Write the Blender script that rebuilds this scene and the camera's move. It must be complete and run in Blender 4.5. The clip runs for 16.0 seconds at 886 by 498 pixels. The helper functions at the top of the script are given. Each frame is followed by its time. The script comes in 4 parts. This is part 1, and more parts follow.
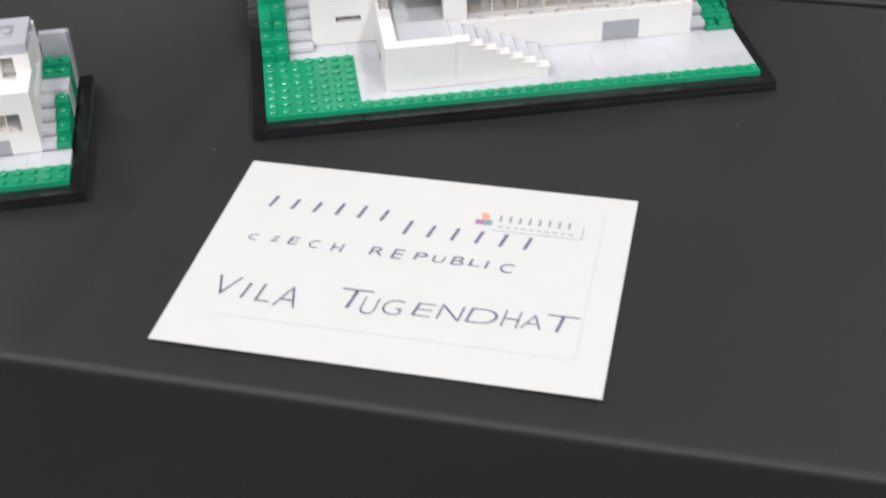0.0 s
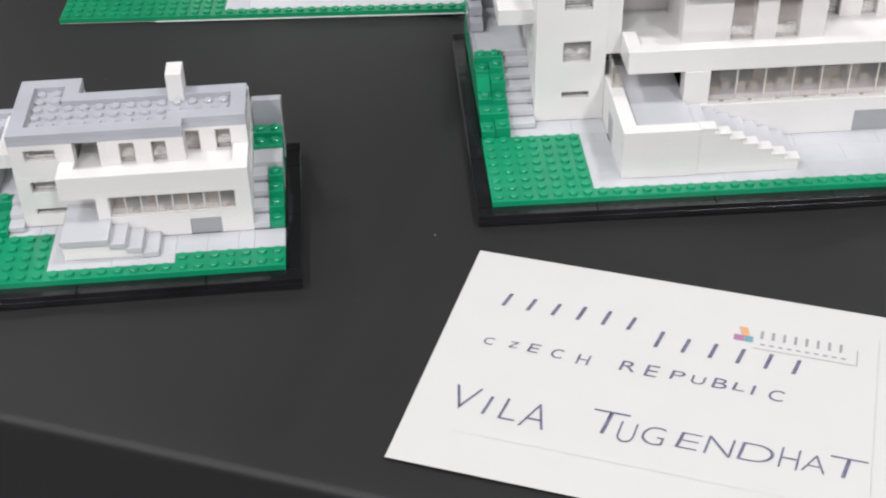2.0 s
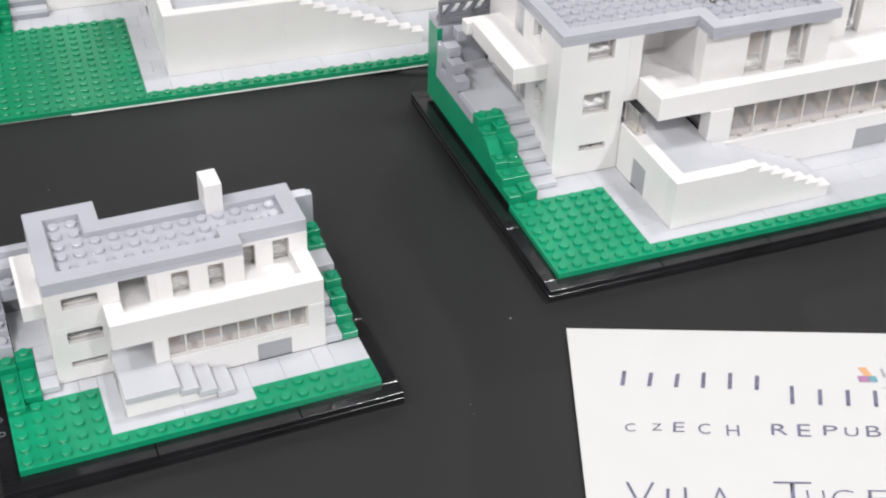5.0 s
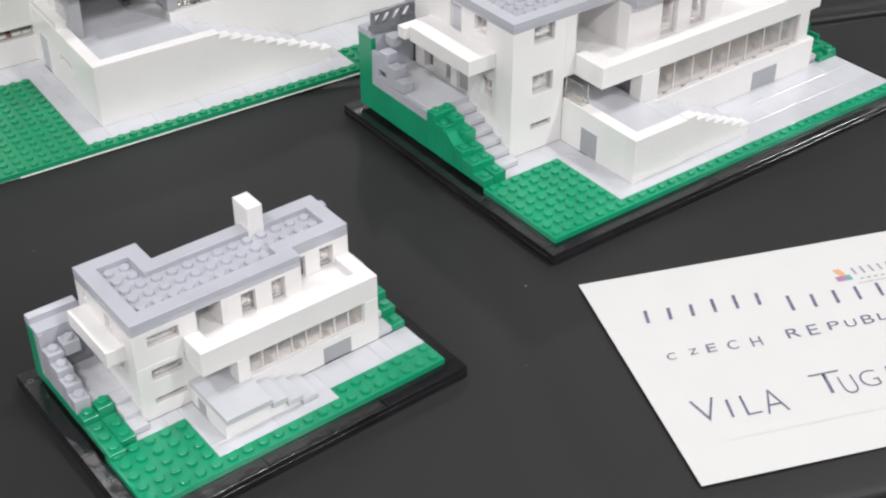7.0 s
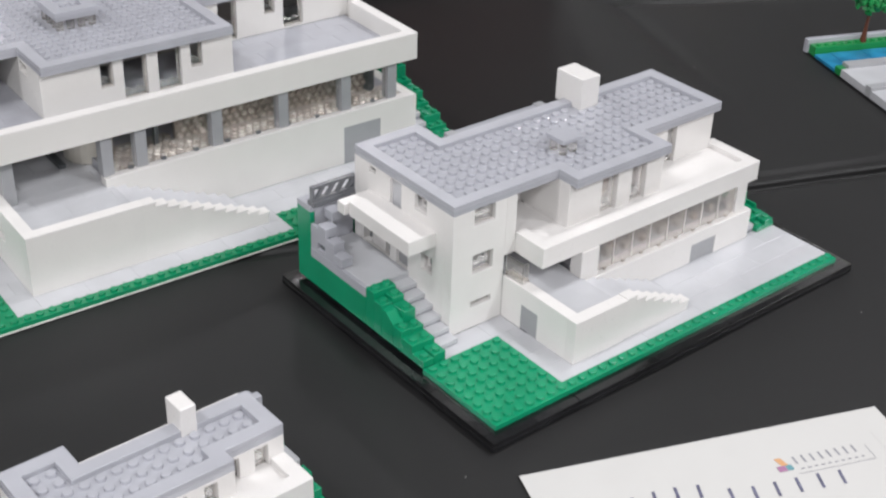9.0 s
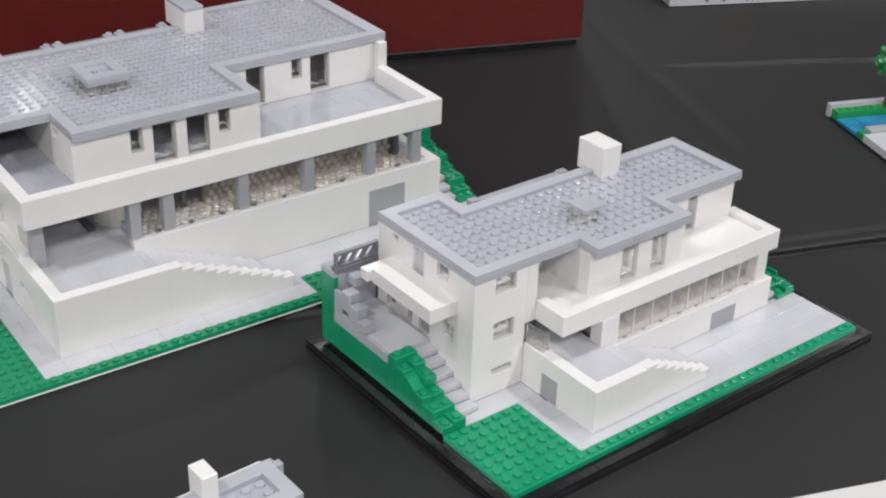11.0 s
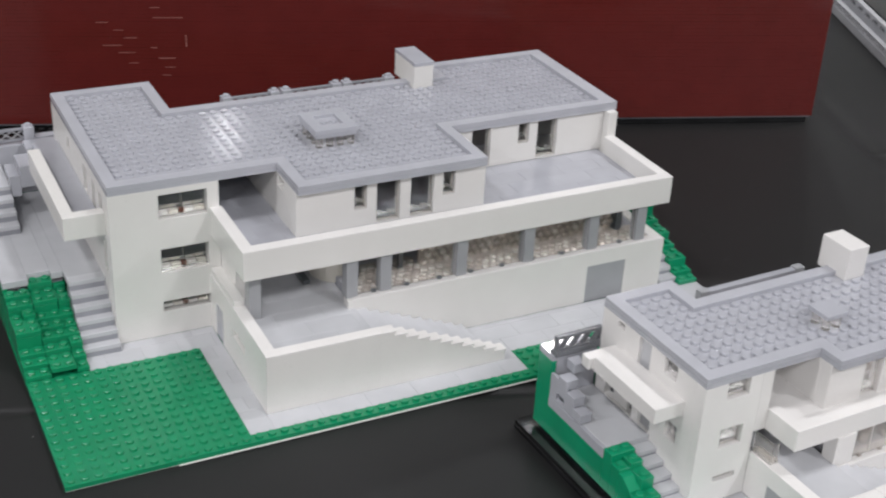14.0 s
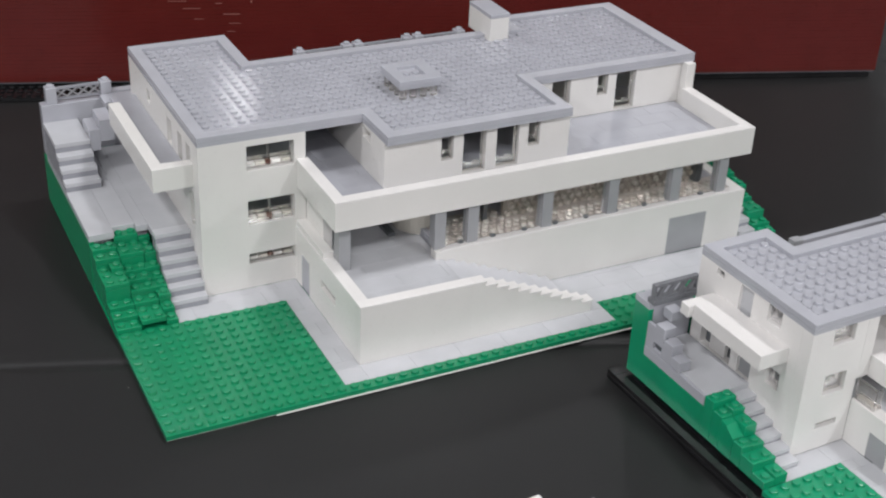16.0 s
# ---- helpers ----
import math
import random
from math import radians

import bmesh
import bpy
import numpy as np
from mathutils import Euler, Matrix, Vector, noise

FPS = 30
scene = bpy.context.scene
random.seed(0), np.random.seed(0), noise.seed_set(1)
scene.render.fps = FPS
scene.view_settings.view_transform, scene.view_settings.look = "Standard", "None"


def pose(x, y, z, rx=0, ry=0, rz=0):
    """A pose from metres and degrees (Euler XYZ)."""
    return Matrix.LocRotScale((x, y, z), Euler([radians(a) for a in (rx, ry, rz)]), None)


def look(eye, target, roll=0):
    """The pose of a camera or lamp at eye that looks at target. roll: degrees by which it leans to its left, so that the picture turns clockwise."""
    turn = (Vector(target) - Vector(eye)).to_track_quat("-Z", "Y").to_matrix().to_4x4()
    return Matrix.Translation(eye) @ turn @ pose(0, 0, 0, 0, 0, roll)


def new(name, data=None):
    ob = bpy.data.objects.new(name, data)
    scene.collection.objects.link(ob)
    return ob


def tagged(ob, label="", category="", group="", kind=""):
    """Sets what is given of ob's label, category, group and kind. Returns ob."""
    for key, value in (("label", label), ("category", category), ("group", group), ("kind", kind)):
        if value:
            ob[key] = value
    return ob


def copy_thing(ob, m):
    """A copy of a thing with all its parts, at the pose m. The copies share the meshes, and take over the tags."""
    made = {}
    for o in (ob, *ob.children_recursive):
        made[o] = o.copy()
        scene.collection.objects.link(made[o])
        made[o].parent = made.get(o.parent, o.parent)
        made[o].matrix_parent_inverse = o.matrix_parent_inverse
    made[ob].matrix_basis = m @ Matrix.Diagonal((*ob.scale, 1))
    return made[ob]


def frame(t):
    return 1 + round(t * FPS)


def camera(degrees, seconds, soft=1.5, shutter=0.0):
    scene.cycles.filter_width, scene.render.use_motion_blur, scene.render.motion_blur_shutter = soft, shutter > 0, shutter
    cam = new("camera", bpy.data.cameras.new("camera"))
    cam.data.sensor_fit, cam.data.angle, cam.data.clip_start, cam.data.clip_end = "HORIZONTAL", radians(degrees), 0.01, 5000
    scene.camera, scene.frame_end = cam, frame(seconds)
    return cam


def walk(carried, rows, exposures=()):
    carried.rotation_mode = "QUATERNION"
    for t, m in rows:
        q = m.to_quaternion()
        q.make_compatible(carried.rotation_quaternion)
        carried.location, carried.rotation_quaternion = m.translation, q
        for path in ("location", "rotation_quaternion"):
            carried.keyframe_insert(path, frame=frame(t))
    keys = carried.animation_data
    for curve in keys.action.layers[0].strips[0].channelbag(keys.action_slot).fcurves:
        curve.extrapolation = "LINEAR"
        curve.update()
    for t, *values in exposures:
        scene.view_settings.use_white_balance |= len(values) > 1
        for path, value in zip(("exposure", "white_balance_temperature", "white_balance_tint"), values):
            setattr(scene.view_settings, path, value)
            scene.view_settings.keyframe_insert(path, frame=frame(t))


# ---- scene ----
cam = camera(37.02, 16.0, soft=2.1, shutter=0.5)

PATH = [
    (0, (0.0202, -0.6628, 1.1554), (0.0678, -0.2699, 0.8499), -1.83),
    (0.5, (-0.0100, -0.6184, 1.1585), (0.0461, -0.2259, 0.8539), -1.55),
    (1, (-0.0356, -0.5882, 1.1556), (0.0055, -0.1921, 0.8532), -1.77),
    (1.5, (-0.0488, -0.5774, 1.1551), (-0.0260, -0.1791, 0.8537), -1.72),
    (2, (-0.0570, -0.5783, 1.1545), (-0.0363, -0.1788, 0.8545), -1.29),
    (2.5, (-0.0687, -0.5690, 1.1565), (-0.0554, -0.1683, 0.8576), -2.06),
    (3, (-0.0685, -0.5778, 1.1424), (-0.0739, -0.1716, 0.8510), -2.10),
    (3.5, (-0.1397, -0.5787, 1.1579), (-0.0837, -0.1681, 0.8781), 0.68),
    (3.7, (-0.1780, -0.5670, 1.1686), (-0.0899, -0.1627, 0.8879), 0.49),
    (5.8, (-0.2959, -0.4454, 1.1503), (-0.1158, -0.0912, 0.8468), 1.45),
    (6, (-0.3240, -0.4485, 1.1516), (-0.1254, -0.1006, 0.8524), 0.81),
    (6.5, (-0.3737, -0.4414, 1.1585), (-0.1497, -0.1059, 0.8631), 0.19),
    (7, (-0.4029, -0.4401, 1.1644), (-0.1601, -0.1126, 0.8749), 0.06),
    (7.5, (-0.4217, -0.4340, 1.1685), (-0.1733, -0.1102, 0.8796), 0.86),
    (8, (-0.4110, -0.4219, 1.1787), (-0.1534, -0.1001, 0.8957), 2.03),
    (8.5, (-0.3938, -0.4129, 1.1901), (-0.1278, -0.0889, 0.9175), 2.10),
    (9, (-0.3820, -0.4108, 1.2016), (-0.1095, -0.0821, 0.9415), 2.10),
    (11.3, (-0.3807, -0.4137, 1.2179), (-0.1127, -0.0694, 0.9737), 1.95),
    (11.5, (-0.3782, -0.4085, 1.2137), (-0.1123, -0.0621, 0.9702), 1.88),
    (12, (-0.3789, -0.3953, 1.2175), (-0.1189, -0.0431, 0.9759), 1.98),
    (12.5, (-0.3785, -0.3847, 1.2214), (-0.1289, -0.0219, 0.9845), 1.85),
    (13, (-0.3823, -0.3759, 1.2235), (-0.1416, -0.0061, 0.9884), 2.41),
    (13.5, (-0.3850, -0.3680, 1.2233), (-0.1535, 0.0076, 0.9879), 2.85),
    (14, (-0.3871, -0.3592, 1.2239), (-0.1675, 0.0229, 0.9876), 3.14),
    (14.5, (-0.3909, -0.3498, 1.2215), (-0.1825, 0.0378, 0.9841), 3.43),
    (15, (-0.3959, -0.3373, 1.2147), (-0.1964, 0.0528, 0.9737), 3.44),
    (15.5, (-0.4128, -0.3346, 1.2103), (-0.2092, 0.0503, 0.9646), 3.47),
    (16, (-0.4341, -0.3375, 1.2086), (-0.2191, 0.0410, 0.9625), 2.75),
]
EXPOSURES = [
    (0, 0.24), (0.7, 0.16), (1.5, 0.09), (3.5, 0.27), (6, 0.20), (8, 0.15), (9, 0.02), (11.5, -0.05), (13, -0.13), (13.5, -0.13), (16, -0.12),
]
walk(cam, [(t, look(eye, target, roll)) for t, eye, target, roll in PATH], EXPOSURES)

# ---- world and lights ----
world = bpy.data.worlds.new("hall_air")
world.use_nodes = True
world.node_tree.nodes["Background"].inputs[0].default_value = (0.6, 0.62, 0.65, 1)
world.node_tree.nodes["Background"].inputs[1].default_value = 0.05
scene.world = world

ST, PL = 0.008, 0.0032      # stud pitch and plate height of the toy bricks
TOP = 0.74                  # height of the table top


# ---- materials ----
def nodes_of(name):
    m = bpy.data.materials.new(name)
    m.use_nodes = True
    nt = m.node_tree
    return m, nt, nt.nodes["Principled BSDF"]


def link_noise(nt, scale, detail=4.0, coord="Object"):
    tc = nt.nodes.new("ShaderNodeTexCoord")
    nz = nt.nodes.new("ShaderNodeTexNoise")
    nz.inputs["Scale"].default_value, nz.inputs["Detail"].default_value = scale, detail
    nt.links.new(tc.outputs[coord], nz.inputs["Vector"])
    return nz


def ramp(nt, src, lo, hi, p0=0.3, p1=0.7):
    r = nt.nodes.new("ShaderNodeValToRGB")
    r.color_ramp.elements[0].position, r.color_ramp.elements[1].position = p0, p1
    r.color_ramp.elements[0].color, r.color_ramp.elements[1].color = (*lo, 1), (*hi, 1)
    nt.links.new(src, r.inputs["Fac"])
    return r


def plastic(name, rgb, rough=0.28, seams=0.0, vary=0.06, wavy=0.16):
    """Moulded toy-brick plastic: slight colour drift from piece to piece, dust, fine scratches, faint brick seams."""
    m, nt, b = nodes_of(name)
    lo = [c * (1 - vary) for c in rgb]
    hi = [min(1, c * (1 + vary)) for c in rgb]
    big = link_noise(nt, 45, 3)
    col = ramp(nt, big.outputs["Fac"], lo, hi)
    oi = nt.nodes.new("ShaderNodeObjectInfo")
    mix = nt.nodes.new("ShaderNodeMix")
    mix.data_type = "RGBA"
    mix.blend_type = "MULTIPLY"
    tone = ramp(nt, oi.outputs["Random"], (0.95,) * 3, (1.0,) * 3, 0, 1)
    mix.inputs["Factor"].default_value = 1
    nt.links.new(col.outputs["Color"], mix.inputs["A"])
    nt.links.new(tone.outputs["Color"], mix.inputs["B"])
    nt.links.new(mix.outputs["Result"], b.inputs["Base Color"])
    fine = link_noise(nt, 900, 5)
    rr = nt.nodes.new("ShaderNodeMapRange")
    rr.inputs["To Min"].default_value, rr.inputs["To Max"].default_value = max(0.03, rough - 0.02), rough + 0.05
    nt.links.new(fine.outputs["Fac"], rr.inputs["Value"])
    nt.links.new(rr.outputs["Result"], b.inputs["Roughness"])
    wave = link_noise(nt, 130, 2)
    bump = nt.nodes.new("ShaderNodeBump")
    bump.inputs["Strength"].default_value, bump.inputs["Distance"].default_value = wavy, 0.0004
    nt.links.new(wave.outputs["Fac"], bump.inputs["Height"])
    last = bump
    if seams:
        tc = nt.nodes.new("ShaderNodeTexCoord")
        sx = nt.nodes.new("ShaderNodeSeparateXYZ")
        nt.links.new(tc.outputs["Object"], sx.inputs[0])
        mod = nt.nodes.new("ShaderNodeMath")
        mod.operation = "PINGPONG"
        mod.inputs[1].default_value = 3 * PL / 2
        nt.links.new(sx.outputs["Z"], mod.inputs[0])
        lt = nt.nodes.new("ShaderNodeMapRange")
        lt.inputs["From Max"].default_value = 0.00022
        nt.links.new(mod.outputs[0], lt.inputs["Value"])
        b2 = nt.nodes.new("ShaderNodeBump")
        b2.inputs["Strength"].default_value, b2.inputs["Distance"].default_value = seams, 0.00012
        nt.links.new(lt.outputs["Result"], b2.inputs["Height"])
        nt.links.new(bump.outputs["Normal"], b2.inputs["Normal"])
        last = b2
    nt.links.new(last.outputs["Normal"], b.inputs["Normal"])
    b.inputs["IOR"].default_value = 1.53
    return m


def clear(name, rgb, rough=0.06, clean=0.9):
    m, nt, b = nodes_of(name)
    b.inputs["Base Color"].default_value = (*rgb, 1)
    b.inputs["Transmission Weight"].default_value = clean
    b.inputs["IOR"].default_value = 1.3
    nz = link_noise(nt, 300, 2)
    rr = nt.nodes.new("ShaderNodeMapRange")
    rr.inputs["To Min"].default_value, rr.inputs["To Max"].default_value = rough, rough + 0.08
    nt.links.new(nz.outputs["Fac"], rr.inputs["Value"])
    nt.links.new(rr.outputs["Result"], b.inputs["Roughness"])
    return m


def cloth(name, rgb):
    m, nt, b = nodes_of(name)
    big = link_noise(nt, 3.5, 5)
    col = ramp(nt, big.outputs["Fac"], [c * 0.86 for c in rgb], [c * 1.14 for c in rgb])
    lint = link_noise(nt, 260, 3)
    dots = ramp(nt, lint.outputs["Fac"], (0, 0, 0), (1, 1, 1), 0.80, 0.83)
    mix = nt.nodes.new("ShaderNodeMix")
    mix.data_type = "RGBA"
    nt.links.new(dots.outputs["Color"], mix.inputs["Factor"])
    nt.links.new(col.outputs["Color"], mix.inputs["A"])
    mix.inputs["B"].default_value = (0.2, 0.2, 0.19, 1)
    nt.links.new(mix.outputs["Result"], b.inputs["Base Color"])
    b.inputs["Roughness"].default_value = 0.5
    b.inputs["Specular IOR Level"].default_value = 0.38
    b.inputs["Sheen Weight"].default_value = 0.0
    weave = link_noise(nt, 2200, 2)
    bump = nt.nodes.new("ShaderNodeBump")
    bump.inputs["Strength"].default_value, bump.inputs["Distance"].default_value = 0.35, 0.0004
    nt.links.new(weave.outputs["Fac"], bump.inputs["Height"])
    nt.links.new(bump.outputs["Normal"], b.inputs["Normal"])
    return m


def plain(name, rgb, rough=0.6, scale=8.0, vary=0.08, metal=0.0):
    m, nt, b = nodes_of(name)
    nz = link_noise(nt, scale, 6)
    col = ramp(nt, nz.outputs["Fac"], [c * (1 - vary) for c in rgb], [min(1, c * (1 + vary)) for c in rgb])
    nt.links.new(col.outputs["Color"], b.inputs["Base Color"])
    b.inputs["Roughness"].default_value, b.inputs["Metallic"].default_value = rough, metal
    return m


WHITE = plastic("white_plastic", (0.745, 0.725, 0.71), 0.27, 0.30, 0.015, 0.05)
WHITE_OLD = plastic("ivory_white_plastic", (0.735, 0.718, 0.695), 0.27, 0.30, 0.015, 0.05)
GREY = plastic("light_grey_plastic", (0.425, 0.43, 0.47), 0.10, 0.0, 0.05, 0.08)
TILE = plastic("smooth_grey_tile_plastic", (0.505, 0.51, 0.535), 0.135, 0.0, 0.05, 0.06)
RIM = plastic("worn_grey_plastic", (0.425, 0.43, 0.47), 0.30, 0.0, 0.05, 0.08)
SLAB = plastic("worn_tile_plastic", (0.505, 0.51, 0.535), 0.32, 0.0, 0.05, 0.06)
# darker than the treads to carry the risers' shade; lattice railings use it too
RISER = plastic("shaded_riser_rail_plastic", (0.30, 0.305, 0.335), 0.25, 0.0, 0.05)
RAIL = plastic("slate_grey_plastic", (0.17, 0.175, 0.19), 0.25, 0.0, 0.05)
MIDGREY = plastic("mid_grey_plastic", (0.335, 0.34, 0.355), 0.32, 0.0, 0.05)
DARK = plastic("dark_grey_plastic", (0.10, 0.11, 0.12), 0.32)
GREEN = plastic("green_plastic", (0.004, 0.265, 0.128), 0.23, 0.0, 0.08, 0.10)
GREEN_OLD = plastic("dull_green_plastic", (0.006, 0.236, 0.104), 0.24, 0.0, 0.08, 0.10)
BLACK = plastic("black_plastic", (0.009, 0.009, 0.010), 0.13, 0.0, 0.45, 0.5)
RED = plastic("dark_red_plastic", (0.106, 0.0150, 0.0130), 0.14, 0.25, 0.05)
BROWN = plastic("brown_plastic", (0.11, 0.032, 0.016), 0.3)
LEAF = plastic("leaf_green_plastic", (0.012, 0.23, 0.06), 0.3, 0.0, 0.15)
BLUE = plastic("water_blue_plastic", (0.022, 0.20, 0.36), 0.12, 0.0, 0.4, 0.4)
YELLOW = plastic("yellow_plastic", (0.75, 0.45, 0.01), 0.25)
BRIGHTRED = plastic("bright_red_plastic", (0.50, 0.014, 0.010), 0.25)
PANEL = clear("clear_panel_plastic", (0.80, 0.78, 0.75), 0.10, 0.96)
CLEAR = clear("clear_plastic", (0.96, 0.95, 0.95))
FROST = clear("worn_clear_plastic", (0.66, 0.64, 0.62), 0.20, 0.92)
SMOKE = clear("smoked_clear_plastic", (0.80, 0.81, 0.80), 0.03, 1.0)
CLOTH = cloth("black_cloth", (0.0140, 0.0139, 0.0143))
PAPER = plain("white_card", (0.578, 0.570, 0.556), 0.55, 40, 0.01)
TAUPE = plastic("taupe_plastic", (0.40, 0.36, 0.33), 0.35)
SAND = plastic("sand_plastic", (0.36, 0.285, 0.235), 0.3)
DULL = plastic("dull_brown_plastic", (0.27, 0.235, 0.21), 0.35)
JOINT = plastic("worn_clear_joint_plastic", (0.62, 0.60, 0.57), 0.25)
# pale red for the glints painted on the red box
GLINT = plain("red_glint_paint", (0.30, 0.13, 0.11), 0.35, 300, 0.3)
PALE = plastic("pale_plastic", (0.62, 0.59, 0.53), 0.3)
INK = plain("marker_ink", (0.13, 0.13, 0.20), 0.5, 300, 0.3)
PRINT = plain("grey_print", (0.30, 0.30, 0.33), 0.6, 100, 0.1)
FAINT = plain("faint_print", (0.525, 0.52, 0.51), 0.6, 100, 0.05)
ORANGE = plain("orange_print", (0.62, 0.34, 0.17), 0.6, 100, 0.1)
MAGENTA = plain("magenta_print", (0.36, 0.17, 0.30), 0.6, 100, 0.1)
TEAL = plain("teal_print", (0.13, 0.29, 0.33), 0.6, 100, 0.1)
FLOOR = plain("hall_floor_paint", (0.09, 0.09, 0.088), 0.45, 1.5, 0.15)
HALL = plain("hall_wall_paint", (0.50, 0.495, 0.49), 0.8, 1.2, 0.08)
LINT = plain("pale_lint", (0.24, 0.24, 0.23), 0.8, 200, 0.3)
STEEL = plain("grey_steel", (0.35, 0.36, 0.37), 0.4, 30, 0.1, 0.8)


def assorted(name, one, two, rough=0.55):
    """Loose small pieces of two colours, mixed piece by piece."""
    m, nt, b = nodes_of(name)
    geo = nt.nodes.new("ShaderNodeNewGeometry")
    col = ramp(nt, geo.outputs["Random Per Island"], one, two, 0.35, 0.65)
    nt.links.new(col.outputs["Color"], b.inputs["Base Color"])
    b.inputs["Roughness"].default_value = rough
    return m


KNOBS = assorted("mixed_knob_plastic", (0.42, 0.375, 0.34), (0.56, 0.525, 0.49))
STONE_KNOBS = assorted("pale_knob_plastic", (0.37, 0.325, 0.29), (0.49, 0.45, 0.41))


# ---- mesh helpers; x and y in studs, z in plates ----
def box(bm, x0, x1, y0, y1, z0, z1):
    m = Matrix.LocRotScale(((x0 + x1) / 2 * ST, (y0 + y1) / 2 * ST, (z0 + z1) / 2 * PL), None,
                           ((x1 - x0) * ST, (y1 - y0) * ST, (z1 - z0) * PL))
    bmesh.ops.create_cube(bm, size=1, matrix=m)


def solid(bm, rows):
    """Boxes (x0, x1, y0, y1, z0, z1) welded into one closed body, with no faces inside it."""
    cut = [sorted({r[2 * k] for r in rows} | {r[2 * k + 1] for r in rows}) for k in range(3)]
    mid = [[(p + q) / 2 for p, q in zip(c, c[1:])] for c in cut]
    full = {(i, j, k) for i, x in enumerate(mid[0]) for j, y in enumerate(mid[1]) for k, z in enumerate(mid[2])
            if any(r[0] < x < r[1] and r[2] < y < r[3] and r[4] < z < r[5] for r in rows)}
    vert = {}

    def corner(i, j, k):
        if (i, j, k) not in vert:
            vert[i, j, k] = bm.verts.new((cut[0][i] * ST, cut[1][j] * ST, cut[2][k] * PL))
        return vert[i, j, k]
    for i, j, k in full:
        for d, ring in (((-1, 0, 0), ((0, 0, 0), (0, 0, 1), (0, 1, 1), (0, 1, 0))), ((1, 0, 0), ((1, 0, 0), (1, 1, 0), (1, 1, 1), (1, 0, 1))),
                        ((0, -1, 0), ((0, 0, 0), (1, 0, 0), (1, 0, 1), (0, 0, 1))), ((0, 1, 0), ((0, 1, 0), (0, 1, 1), (1, 1, 1), (1, 1, 0))),
                        ((0, 0, -1), ((0, 0, 0), (0, 1, 0), (1, 1, 0), (1, 0, 0))), ((0, 0, 1), ((0, 0, 1), (1, 0, 1), (1, 1, 1), (0, 1, 1)))):
            if (i + d[0], j + d[1], k + d[2]) not in full:
                bm.faces.new([corner(i + p, j + q, k + r) for p, q, r in ring])


def boxes(*rows):
    bm = bmesh.new()
    solid(bm, rows)
    return bm


def stud(bm, x, y, z, seg=12):
    """A round stud with a softened rim, its foot at z."""
    rings = []
    for r, h in ((0.305, 0.0), (0.305, 0.48), (0.275, 0.57)):
        rings.append([bm.verts.new(((x + r * math.cos(a)) * ST, (y + r * math.sin(a)) * ST, (z + h) * PL))
                      for a in (2 * math.pi * k / seg for k in range(seg))])
    for a, b in zip(rings, rings[1:]):
        for k in range(seg):
            bm.faces.new((a[k], a[(k + 1) % seg], b[(k + 1) % seg], b[k]))
    bm.faces.new(rings[-1])


def studs(bm, x0, x1, y0, y1, z, skip=None):
    for i in range(int(round(x1 - x0))):
        for j in range(int(round(y1 - y0))):
            x, y = x0 + i + 0.5, y0 + j + 0.5
            if not (skip and skip(x, y)):
                stud(bm, x, y, z)


def pierced(axis, a0, a1, b0, b1, z0, z1, holes=()):
    """Rows for a wall along x or y with rectangular openings (u0, u1, z0, z1) right through it."""
    us = sorted({a0, a1, *(h[0] for h in holes), *(h[1] for h in holes)})
    zs = sorted({z0, z1, *(h[2] for h in holes), *(h[3] for h in holes)})
    rows = []
    for u, v in zip(us, us[1:]):
        for p, q in zip(zs, zs[1:]):
            mu, mz = (u + v) / 2, (p + q) / 2
            if not any(h[0] < mu < h[1] and h[2] < mz < h[3] for h in holes):
                rows.append((u, v, b0, b1, p, q) if axis == "x" else (b0, b1, u, v, p, q))
    return rows


def walls(name, material, parent, label, *specs):
    """Each wall a part of its own: a row of six numbers, or what pierced() gives."""
    for spec in specs:
        rows = [spec] if isinstance(spec, tuple) else spec
        part(name, boxes(*rows), material, parent, label, 0.00013)


def mesh_of(name, bm, material, bevel=0.0):
    if bevel:
        bmesh.ops.dissolve_limit(bm, angle_limit=0.02, verts=bm.verts[:], edges=bm.edges[:])
        sharp = [e for e in bm.edges if len(e.link_faces) == 2 and e.calc_face_angle(0) > 0.5]
        bmesh.ops.bevel(bm, geom=sharp, offset=bevel, segments=1, affect="EDGES", clamp_overlap=True)
    bmesh.ops.recalc_face_normals(bm, faces=bm.faces[:])
    me = bpy.data.meshes.new(name)
    bm.to_mesh(me)
    bm.free()
    me.materials.append(material)
    return me


def part(name, bm, material, parent, label="", bevel=0.0):
    ob = new(name, mesh_of(name, bm, material, bevel))
    ob.parent = parent
    if material in (CLEAR, FROST, SMOKE, PANEL):
        ob.visible_shadow = False
    return tagged(ob, label)


def piece(name, x0, x1, y0, y1, z0, z1, material, parent, knobs=False, gap=0.02):
    """One loose toy brick, plate or tile of its own, with chamfered edges and studs where it has them."""
    bm = bmesh.new()
    box(bm, x0 + gap, x1 - gap, y0 + gap, y1 - gap, z0, z1)
    bmesh.ops.bevel(bm, geom=bm.edges[:], offset=min(0.00022 if knobs or gap > 0.008 else 0.0001, 0.3 * PL * (z1 - z0)), segments=1, affect="EDGES")
    if knobs:
        studs(bm, x0, x1, y0, y1, z1)
    return part(name, bm, material, parent)


